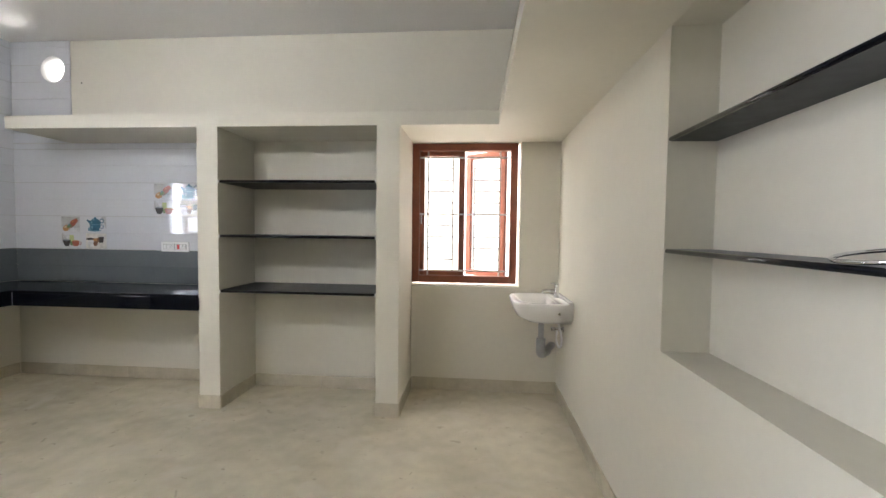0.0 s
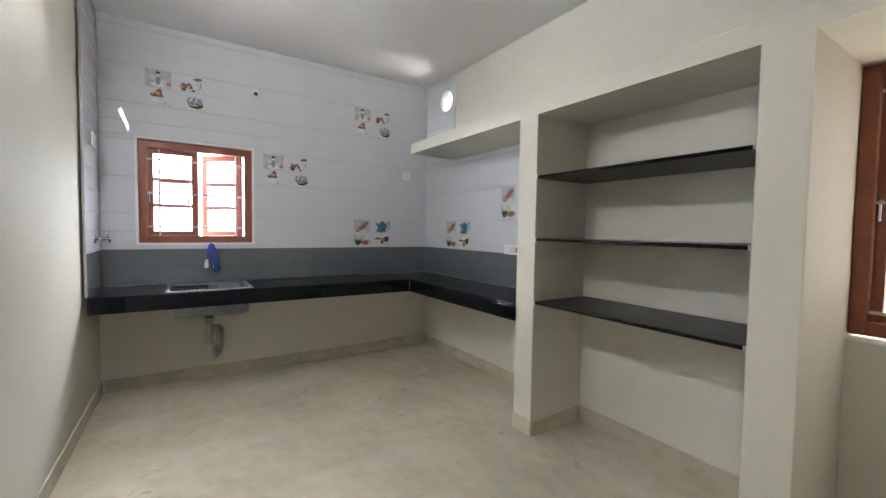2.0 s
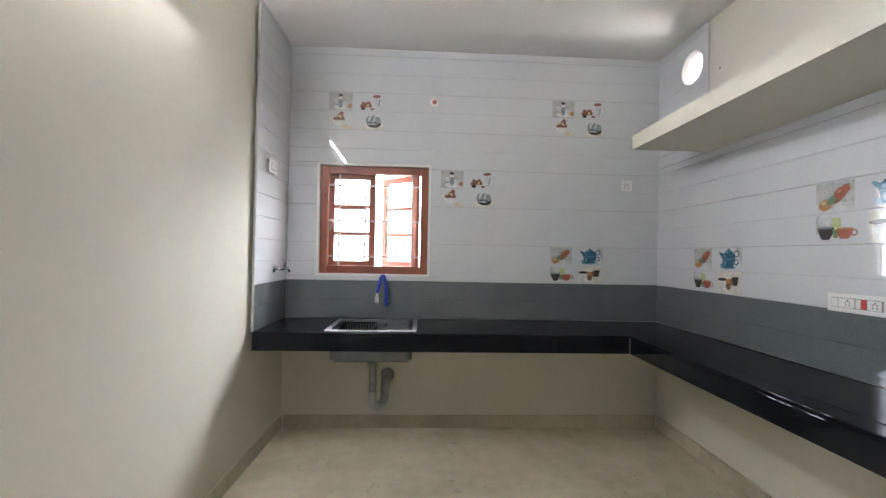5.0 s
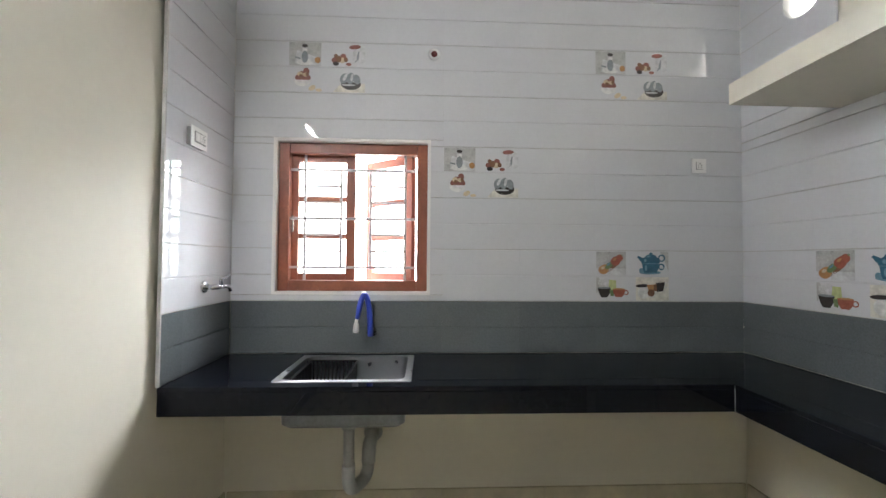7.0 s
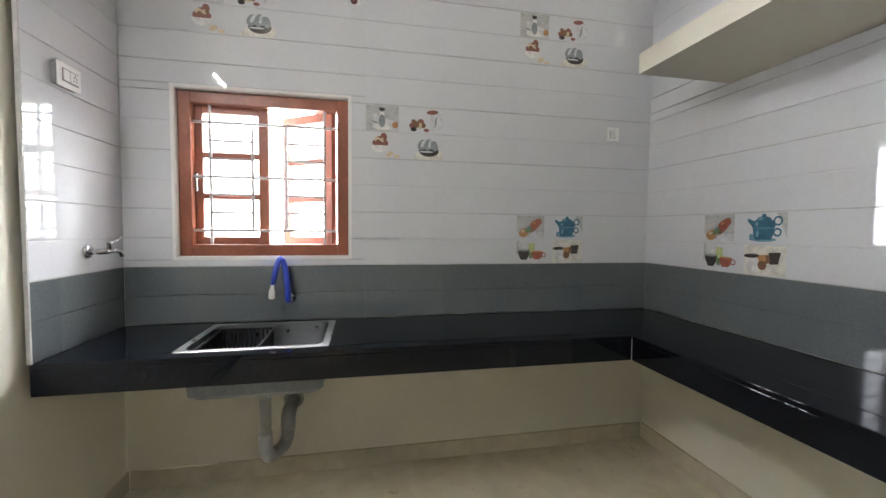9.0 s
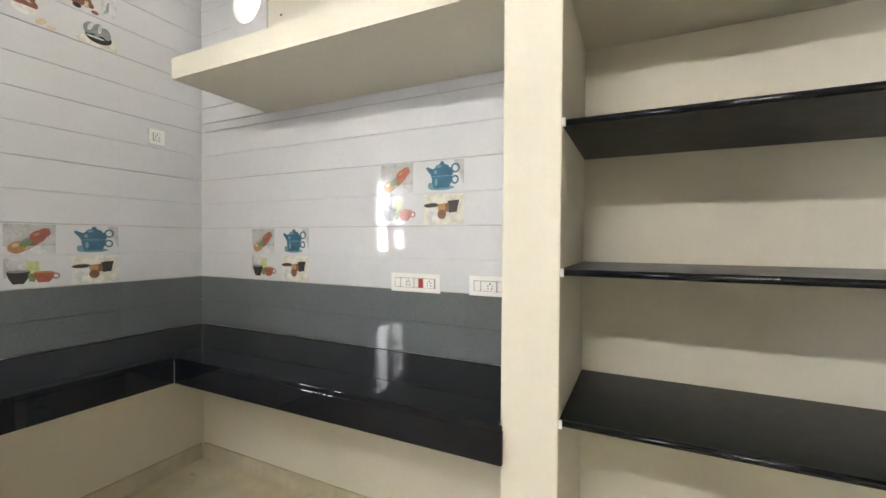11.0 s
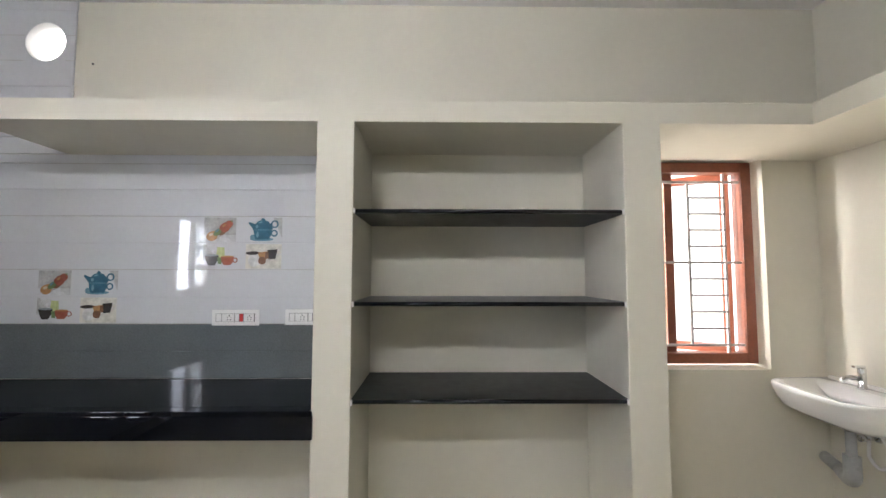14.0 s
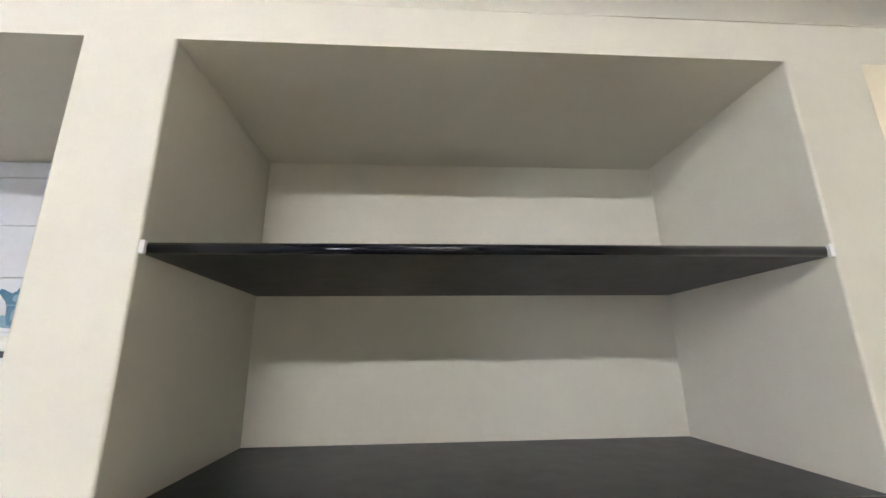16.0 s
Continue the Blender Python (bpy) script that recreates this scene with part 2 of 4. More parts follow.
# ---- large structure ----
W1 = (-0.184, 0.756, 0.906, 2.148)    # east window opening: x, x, z, z
W2 = (0.976, 1.854, 1.225, 2.103)     # west window opening: y, y, z, z
HOLE = (-3.456, 2.797, 0.118)
def bm_plan(z0, z1):
    """The plan of kitchen and passage as one slab."""
    bm = bmesh.new()
    outline = [(-4.1, 0.5), (-1.5, 0.5), (-1.5, -1.95), (1.38, -1.95), (1.38, 4.03), (-4.1, 4.03)]
    lo, hi = ([bm.verts.new((x, y, z)) for x, y in outline] for z in (z0, z1))
    bm.faces.new(lo[::-1]); bm.faces.new(hi)
    for i in range(6):
        j = (i + 1) % 6
        bm.faces.new((lo[i], lo[j], hi[j], hi[i]))
    return bm
floor = structure("floor", bm_plan(-0.12, 0.0), FLOOR, "glossy cream marble-look vitrified tile floor", "floor")
structure("ceiling", bm_plan(CEIL, CEIL + 0.12), CEILING, "plain white painted ceiling", "ceiling")
structure("wall_west", bm_wall("x", -4.08, WEST - 0.008, 0.5, 4.03, 0, CEIL, [W2]), PAINT, "cream painted plaster wall behind the sink", "wall")
nw = bm_wall("y", NORTH, 4.03, WEST - 0.008, -0.26, 0, CEIL, [(-3.70, -3.21, 2.55, CEIL)])
bm_round_hole(*HOLE, -3.70, -3.21, 2.55, CEIL, NORTH, 4.03, bm=nw)
structure("wall_north", nw, PAINT, "cream painted plaster wall behind shelves and worktop", "wall")
bay = bm_wall("y", BAY, 4.03, -0.26, 1.3, 0, LOFT + 0.05, [W1])
bm_box(-0.26, 1.3, NORTH, 4.03, LOFT + 0.05, CEIL, bm=bay)
structure("wall_north_bay", bay, PAINT, "cream painted wall round the tall window", "wall")
NICHE = (0.735, 1.89, 0.935, LOFT)
east = bm_wall("x", EAST, 1.255, -1.8, BAY, 0, CEIL, [NICHE])
bm_box(1.255, 1.38, -1.8, BAY, 0, CEIL, bm=east)
structure("wall_east", east, PAINT, "cream painted wall with a recessed shelf niche", "wall")
# the south wall runs 0.9 degrees off square, turning on its west end
SKEW = Matrix.Translation((WEST, SOUTH - 0.010, 0)) @ Matrix.Rotation(radians(-0.9), 4, "Z") @ Matrix.Translation((-WEST, -SOUTH, 0))
south = structure("wall_south", bm_wall("y", 0.525, SOUTH, WEST - 0.008, EAST, 0, CEIL, [(-0.22, EAST, 0, 2.1)]), PAINT, "plain cream painted wall carrying the tube light", "wall")
south.matrix_basis = SKEW
# out of view; the opening is added to let the passage's fill lamp in
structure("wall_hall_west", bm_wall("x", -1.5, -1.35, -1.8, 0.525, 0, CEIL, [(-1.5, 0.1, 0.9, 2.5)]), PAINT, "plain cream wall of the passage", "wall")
structure("wall_hall_south", bm_box(-1.5, 1.3, -1.95, -1.8, 0, CEIL), PAINT, "plain cream wall closing the passage", "wall")


def bm_loft():
    bm = bmesh.new()
    outline = [(-3.285, FRONT), (0.53, FRONT), (0.53, 0.726), (EAST - 0.001, 0.726), (EAST - 0.001, BAY - 0.001), (-0.259, BAY - 0.001), (-0.259, NORTH - 0.001), (-3.285, NORTH - 0.001)]
    lo = [bm.verts.new((x, y, LOFT)) for x, y in outline]
    hi = [bm.verts.new((x, y, LOFT_TOP)) for x, y in outline]
    bm.faces.new(lo[::-1]); bm.faces.new(hi)
    for i in range(len(lo)):
        j = (i + 1) % len(lo)
        bm.faces.new((lo[i], lo[j], hi[j], hi[i]))
    edges = [e for e in bm.edges if all(v in hi[:3] for v in e.verts)]
    bmesh.ops.bevel(bm, geom=edges, offset=0.006, segments=2, affect="EDGES")
    return bm


structure("loft_slab", bm_loft(), PAINT, "cream plastered concrete loft slab over the shelves", "loft slab")
for px0, px1, back in ((-1.717, -1.55, NORTH - 0.001), (-0.344, -0.172, BAY - 0.001)):
    bm = bm_box(px0, px1, FRONT, back, 0, LOFT)
    bmesh.ops.bevel(bm, geom=[e for e in bm.edges if all(abs(v.co.y - FRONT) < 1e-6 for v in e.verts) and abs(e.verts[0].co.z - e.verts[1].co.z) > 1], offset=0.005, segments=3, affect="EDGES", profile=0.5)
    structure("pillar", bm, PAINT, "cream plastered masonry pillar dividing the shelves", "pillar")
structure("wall_shelf_back", bm_box(-1.55, -0.344, 3.735, NORTH - 0.001, 0, LOFT - 0.001), PAINT, "cream plastered back of the shelf recess", "wall")

# skirting
SK = 0.1
def skirting(x0, x1, y0, y1):
    d = 0.0015
    base = structure("baseboard", bm_box(x0 + d, x1 - d, y0 + d, y1 - d, 0, SK - d), GROUT, "low cream skirting tiles along the wall foot", "baseboard")
    along_x = x1 - x0 > y1 - y0
    lo, hi = (x0, x1) if along_x else (y0, y1)
    n = max(1, round((hi - lo) / 0.6))
    for k in range(n):
        a, b = lo + (hi - lo) * k / n + (0.0006 if k else 0), lo + (hi - lo) * (k + 1) / n - (0.0006 if k < n - 1 else 0)
        part("skirting_tile", bm_box(a, b, y0, y1, 0.0005, SK, 0.0012) if along_x else bm_box(x0, x1, a, b, 0.0005, SK, 0.0012), SKIRT, base)
    return base

skirting(WEST - 0.008, WEST + 0.004, SOUTH + 0.011, 3.755)
skirting(WEST + 0.004, -1.718, NORTH - 0.012, NORTH)
skirting(WEST - 0.006, -0.22, SOUTH, SOUTH + 0.011).matrix_basis = SKEW
skirting(-1.549, -0.345, 3.724, 3.735)
skirting(-0.161, EAST - 0.011, BAY - 0.011, BAY)
skirting(EAST - 0.011, EAST, 0.73, BAY)
for px0, px1, back in ((-1.717, -1.55, 3.724), (-0.344, -0.172, BAY - 0.011)):
    skirting(px0 - 0.004, px1 + 0.004, FRONT - 0.008, FRONT)
    skirting(px0 - 0.008, px0, FRONT, back if px0 > -1 else NORTH - 0.012)
    skirting(px1, px1 + 0.009, FRONT, back)

# daylight beyond the openings
def backdrop(corners, material):
    bm = bmesh.new()
    bm.faces.new([bm.verts.new(c) for c in corners])
    return tagged(new("backdrop", mesh_of("backdrop", bm, material)), "plain bright hazy sky outside the window", "sky", kind="structure")

backdrop([(-5.6, -5.5, 0.0), (-5.6, 6.5, 0.0), (-5.6, 6.5, 4.4), (-5.6, -5.5, 4.4)], SKY_CARD)
backdrop([(-5.5, 5.6, 0.0), (5.0, 5.6, 0.0), (5.0, 5.6, 4.6), (-5.5, 5.6, 4.6)], HAZE_CARD)


def lamp(name, m, size, watts, colour):
    d = bpy.data.lights.new(name, "AREA")
    d.shape, d.size, d.energy, d.color = "DISK", size, watts, colour
    o = new(name, d)
    o.matrix_basis = m
    return o

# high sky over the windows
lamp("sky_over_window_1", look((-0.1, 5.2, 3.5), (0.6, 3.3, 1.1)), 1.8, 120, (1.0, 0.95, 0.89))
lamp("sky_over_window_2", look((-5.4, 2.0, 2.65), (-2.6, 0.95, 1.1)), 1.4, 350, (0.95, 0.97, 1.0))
# bright sky low in the south-west, reaching the shelves through the small window
lamp("low_sky_window_2", look((-4.95, 0.72, 1.68), (-1.0, 3.1, 1.6)), 1.9, 125, (0.86, 0.91, 1.0))
# sunlit yard under the tall window, throwing warm light up into the bay
lamp("sunlit_yard_glow", look((0.1, 5.1, 0.3), (0.3, 3.5, 2.1)), 1.6, 52, (1.0, 0.88, 0.72))
# weak fill lamp added behind the unseen passage wall, shining through its opening
lamp("passage_fill_lamp", look((-1.72, -0.75, 1.75), (0.9, 0.9, 1.2)), 1.2, 2.5, (0.94, 0.97, 1.0))
# sunlit roof outside the round vent, throwing light up on the ceiling
lamp("sunlit_roof_glow", look((-4.15, 4.95, 2.2), (-3.456, 3.9, 2.80)), 2.2, 1300, (1.0, 0.94, 0.86))
# lamp added beside the vent, standing in for sun inside its sleeve
lamp("vent_sleeve_fill", look((-4.6, 4.95, 2.75), (-3.42, 3.96, 2.80)), 1.1, 420, (1.0, 0.93, 0.82))


# ---- worktop, sink ----
wt = thing("worktop", -3.25, 3.22, TOP, "L-shaped polished black granite worktop with thick front edge", "worktop")
SINK = (-3.80, -3.335, 1.185, 1.765)   # cut-out: x, x, y, y
CF = -3.254                            # front of the sink arm
CR = 3.216                             # front of the other arm
def bm_top():
    """The slab with the sink's cut-out, as one ring of quads."""
    bm = bmesh.new()
    xs, ys = (WEST + 0.001, SINK[0], SINK[1], CF), (SOUTH + 0.002, SINK[2], SINK[3], CR)
    grid = {(i, k, z): bm.verts.new((xs[i], ys[k], z)) for i in range(4) for k in range(4) for z in (TOP - 0.02, TOP)}
    lo, hi = TOP - 0.02, TOP
    for i in range(3):
        for k in range(3):
            if (i, k) != (1, 1):
                for z in (lo, hi):
                    bm.faces.new([grid[q] for q in ((i, k, z), (i + 1, k, z), (i + 1, k + 1, z), (i, k + 1, z))])
    ring = lambda q: [bm.faces.new([grid[(*a, lo)], grid[(*b, lo)], grid[(*b, hi)], grid[(*a, hi)]]) for a, b in zip(q, q[1:] + q[:1])]
    ring([(0, 0), (1, 0), (2, 0), (3, 0), (3, 1), (3, 2), (3, 3), (2, 3), (1, 3), (0, 3), (0, 2), (0, 1)])
    ring([(1, 1), (2, 1), (2, 2), (1, 2)])
    return bm
part("sink_side_slab", bm_top(), GRANITE, wt)
part("wall_side_slab", bm_box(WEST + 0.001, -1.7185, CR + 0.0008, TILE_N - 0.001, TOP - 0.02, TOP), GRANITE, wt)
part("sink_side_front", bm_box(CF - 0.02, CF + 0.004, SOUTH + 0.004, CR - 0.003, UNDER, TOP - 0.0205, 0.003), GRANITE, wt)
part("wall_side_front", bm_box(CF + 0.006, -1.706, CR - 0.004, CR + 0.012, UNDER, TOP - 0.0205, 0.003), GRANITE, wt)
part("sink_side_nosing", bm_box(CF - 0.0005, CF + 0.005, SOUTH + 0.004, CR - 0.003, TOP - 0.02, TOP - 0.0005, 0.002), GRANITE, wt)
part("wall_side_nosing", bm_box(CF + 0.006, -1.706, CR - 0.005, CR + 0.0005, TOP - 0.02, TOP - 0.0005, 0.002), GRANITE, wt)
part("front_seam", bm_box(CF + 0.0035, CF + 0.0065, CR - 0.0035, CR + 0.001, UNDER + 0.002, TOP - 0.003), GROUT, wt, "pale filler line at the inner corner")
under = bmesh.new()
for a, b, c, d in ((WEST - 0.007, SINK[0] - 0.01, SOUTH + 0.001, CR + 0.01), (SINK[1] + 0.01, CF - 0.021, SOUTH + 0.001, CR + 0.01), (SINK[0] - 0.01, SINK[1] + 0.01, SOUTH + 0.001, SINK[2] - 0.01), (SINK[0] - 0.01, SINK[1] + 0.01, SINK[3] + 0.01, CR + 0.01), (WEST - 0.007, -1.718, CR + 0.013, NORTH - 0.001)):
    bm_box(a, b, c, d, UNDER + 0.006, TOP - 0.021, bm=under)
part("support_slab", under, PAINT, wt, "plastered slab under the granite")

sink = thing("kitchen_sink", -3.57, 1.475, TOP, "square stainless steel sink let into the black worktop", "sink")
def bm_bowl(outside):
    """The pressed inside with its rim, or the coated outside skin."""
    bm = bmesh.new()
    x0, x1, y0, y1 = SINK
    def loop(d, z, r=0.04, n=5):
        out = []
        for cx, cy, a0 in ((x1 - d - r, y1 - d - r, 0), (x0 + d + r, y1 - d - r, 90), (x0 + d + r, y0 + d + r, 180), (x1 - d - r, y0 + d + r, 270)):
            for k in range(n + 1):
                a = radians(a0 + 90 * k / n)
                out.append(bm.verts.new((cx + r * math.cos(a), cy + r * math.sin(a), z)))
        return out
    if outside:
        loops = [loop(0.006, TOP - 0.02), loop(0.012, 0.672), loop(0.03, 0.655), loop(0.12, 0.651)]
        for a, b in zip(loops, loops[1:]):
            for k in range(len(a)):
                bm.faces.new((a[k], a[(k + 1) % len(a)], b[(k + 1) % len(a)], b[k]))
        bm.faces.new(loops[-1])
        return bm
    loops = [loop(0.12, 0.657), loop(0.034, 0.663), loop(0.018, 0.68), loop(0.014, TOP + 0.002), loop(-0.016, TOP + 0.0035, 0.012), loop(-0.018, TOP + 0.0005, 0.012)]
    for a, b in zip(loops, loops[1:]):
        for k in range(len(a)):
            bm.faces.new((a[k], a[(k + 1) % len(a)], b[(k + 1) % len(a)], b[k]))
    bm.faces.new(loops[0])
    for f in bm.faces:
        f.smooth = False
    return bm
part("bowl", bm_bowl(False), STEEL, sink)
part("bowl_underside", bm_bowl(True), UNDERCOAT, sink, "grey coated underside")
part("waste_collar", bm_lathe([(0.001, 0), (0.045, 0), (0.045, -0.012), (0.034, -0.018), (0.034, -0.05), (0.001, -0.05)], (-3.55, 1.47, 0.6515)), BLACK_PLASTIC, sink, "black waste collar")
basket = thing("sink_basket", -3.6, 1.33, 0.7, "black plastic slotted draining basket in the sink", "basket")
part("rim", bm_tube([(-3.77, 1.22, 0.855), (-3.36, 1.22, 0.855), (-3.36, 1.47, 0.855), (-3.77, 1.47, 0.855), (-3.77, 1.22, 0.855)], 0.006, 8), BLACK_PLASTIC, basket)
part("tray", bm_box(-3.765, -3.365, 1.225, 1.465, 0.70, 0.708, 0.002), BLACK_PLASTIC, basket)
def bar(x, y):
    part("slat", bm_box(x - 0.004, x + 0.004, y - 0.004, y + 0.004, 0.706, 0.852), BLACK_PLASTIC, basket)
for k in range(12):
    bar(-3.768, 1.235 + 0.0203 * k); bar(-3.362, 1.235 + 0.0203 * k)
for k in range(16):
    bar(-3.755 + 0.0253 * k, 1.222); bar(-3.755 + 0.0253 * k, 1.468)
drain = thing("sink_drain_pipe", -3.55, 1.47, 0.24, "grey plastic drain pipe with bend under the sink", "drain pipe")
down = part("downpipe", bm_tube([(-3.55, 1.47, 0.62), (-3.55, 1.47, 0.37)], 0.027, 20), PVC, drain)
part("union_nut", bm_lathe([(0.027, 0.0), (0.037, 0.004), (0.037, 0.036), (0.027, 0.04)], (-3.55, 1.47, 0.575), "z", 10), PVC, down)
part("bend", bm_tube([(-3.55, 1.47, 0.40), (-3.55, 1.47, 0.36)] + arc((-3.55, 1.47, 0.33), (-3.55, 1.475, 0.268), (-3.60, 1.50, 0.268)) + arc((-3.63, 1.515, 0.268), (-3.69, 1.545, 0.268), (-3.69, 1.548, 0.33)) + [(-3.69, 1.549, 0.37)], 0.032, 20), PVC, drain)
part("wall_outlet", bm_tube([(-3.69, 1.549, 0.345)] + arc((-3.69, 1.549, 0.37), (-3.695, 1.55, 0.425), (-3.75, 1.55, 0.425)) + [(-3.875, 1.55, 0.425)], 0.036, 20), PVC, drain)
part("wall_collar", bm_lathe([(0.036, 0.012), (0.05, 0.01), (0.054, 0.0), (0.036, 0.0)], (WEST - 0.007, 1.55, 0.425), "x", 20), PVC, drain)

tap = thing("kitchen_tap", -3.86, 1.53, 1.0, "wall tap with a bent blue flexible spout", "tap")
part("wall_flange", bm_lathe([(0.001, 0.012), (0.026, 0.010), (0.03, 0.0), (0.001, 0.0)], (WEST + 0.0005, 1.535, 1.0), "x", 20), CHROME, tap)
part("tap_body", bm_tube([(WEST + 0.005, 1.535, 1.0), (-3.80, 1.535, 1.0)], 0.013, 14), CHROME, tap)
hose = part("spout", bm_tube([(-3.80, 1.537, 0.985), (-3.80, 1.535, 1.06)] + arc((-3.80, 1.53, 1.13), (-3.79, 1.505, 1.30), (-3.765, 1.478, 1.14)) + [(-3.763, 1.468, 1.085)], [0.017, 0.0165] + [0.0155] * 9 + [0.012], 14), BLUE_RUBBER, tap, "bright blue rubber spout")
part("nozzle", bm_tube([(-3.763, 1.470, 1.10), (-3.763, 1.464, 1.07), (-3.763, 1.463, 1.05), (-3.763, 1.462, 1.015), (-3.763, 1.462, 1.01)], [0.010, 0.010, 0.016, 0.018, 0.012], 14), CERAMIC, hose, "white spray nozzle")

BX, BY, BZ = -3.585, SOUTH + 0.008, 1.27
btap = thing("bib_tap", BX, BY, BZ, "chrome wall tap on the white side tiles", "tap")
part("flange", bm_lathe([(0.001, 0.014), (0.026, 0.012), (0.033, 0.001), (0.001, 0.0)], (BX, BY, BZ), "y", 24), CHROME, btap)
part("body", bm_tube([(BX, BY + 0.008, BZ), (BX, BY + 0.05, BZ), (BX - 0.012, BY + 0.064, BZ), (BX - 0.045, BY + 0.07, BZ)], [0.013, 0.0135, 0.0135, 0.012], 14), CHROME, btap)
part("spout", bm_tube([(BX - 0.045, BY + 0.07, BZ)] + arc((BX - 0.065, BY + 0.071, BZ + 0.001), (BX - 0.115, BY + 0.074, BZ + 0.002), (BX - 0.12, BY + 0.075, BZ - 0.028)), 0.0105, 14), CHROME, btap)
part("lever_neck", bm_lathe([(0.001, 0.0), (0.010, 0.0), (0.009, 0.03), (0.012, 0.034), (0.001, 0.036)], (BX - 0.035, BY + 0.068, BZ + 0.008), "z", 14), CHROME, btap)
part("lever", bm_tube([(BX - 0.035, BY + 0.068, BZ + 0.04), (BX - 0.085, BY + 0.072, BZ + 0.046), (BX - 0.115, BY + 0.074, BZ + 0.062)], [0.007, 0.006, 0.005], 10), CHROME, btap)

# ---- granite shelves ----
def shelf(x0, x1, y0, y1, top, label, thick=0.02):
    ob = thing("granite_shelf", (x0 + x1) / 2, (y0 + y1) / 2, top - thick, label, "shelf", "granite shelves")
    r = thick / 2
    front = [(r * math.cos(a), r * math.sin(a)) for a in (radians(90 + 180 * k / 8) for k in range(9))]
    along_y = x1 - x0 < y1 - y0
    part("slab", bm_box(x0 + (r if along_y else 0), x1, y0 + (0 if along_y else r), y1, top - thick, top, 0.0), GRANITE_SHELF, ob)
    bm = bmesh.new()
    ends = []
    for e in ((y0, y1) if along_y else (x0, x1)):
        ends.append([bm.verts.new((x0 + r + d - 0.0003, e, top - r + h) if along_y else (e, y0 + r + d - 0.0003, top - r + h)) for d, h in front])
    for a, b in zip(range(8), range(1, 9)):
        bm.faces.new((ends[0][a], ends[0][b], ends[1][b], ends[1][a])).smooth = True
    bm.faces.new(ends[0]); bm.faces.new(ends[1][::-1]); bm.faces.new((ends[0][0], ends[1][0], ends[1][8], ends[0][8]))
    part("rounded_edge", bm, GRANITE, ob, "polished half-round front edge")
    return ob
for top in (0.912, 1.332, 1.743):
    shelf(-1.5495, -0.3445, FRONT + 0.004, 3.7345, top, "polished black granite shelf between two cream pillars")
for top in (1.322, 1.735):
    shelf(EAST + 0.004, 1.2545, NICHE[0] + 0.0005, NICHE[1] - 0.0005, top, "black granite shelf set in the wall niche", 0.017)
for px, sgn in ((-1.5495, 1), (-0.3445, -1)):
    for top in (0.912, 1.332, 1.743):
        a, b = sorted((px, px + sgn * 0.009))
        ob = new("filler_dab", mesh_of("filler_dab", bm_box(a, b, FRONT - 0.0015, FRONT + 0.006, top - 0.022, top + 0.001, 0.001), CEILING))
        tagged(ob, "white filler dab at the shelf end by the pillar", "filler", "filler dabs")

ring = new("steel_ring", mesh_of("steel_ring", bm_tube([(0.083 * math.cos(a), 0.083 * math.sin(a), 0) for a in (2 * math.pi * k / 48 for k in range(49))], 0.0045, 10), CHROME))
ring.matrix_basis = pose(1.166, 1.150, 1.3405, 0, -9, 0)
tagged(ring, "bare chrome steel ring lying on the granite niche shelf", "ring")


# ---- windows ----
def frame_bars(thingy, name, u0, u1, z0, z1, w, d0, d1, place, material=WOOD):
    """Four members of a rectangular frame, mitre-free: stiles full height, rails between."""
    for a, b, c, d in ((u0, u0 + w, z0, z1), (u1 - w, u1, z0, z1), (u0 + w + 0.0004, u1 - w - 0.0004, z0, z0 + w), (u0 + w + 0.0004, u1 - w - 0.0004, z1 - w, z1)):
        part(name, place(a, b, d0, d1, c, d, 0.004), material, thingy)


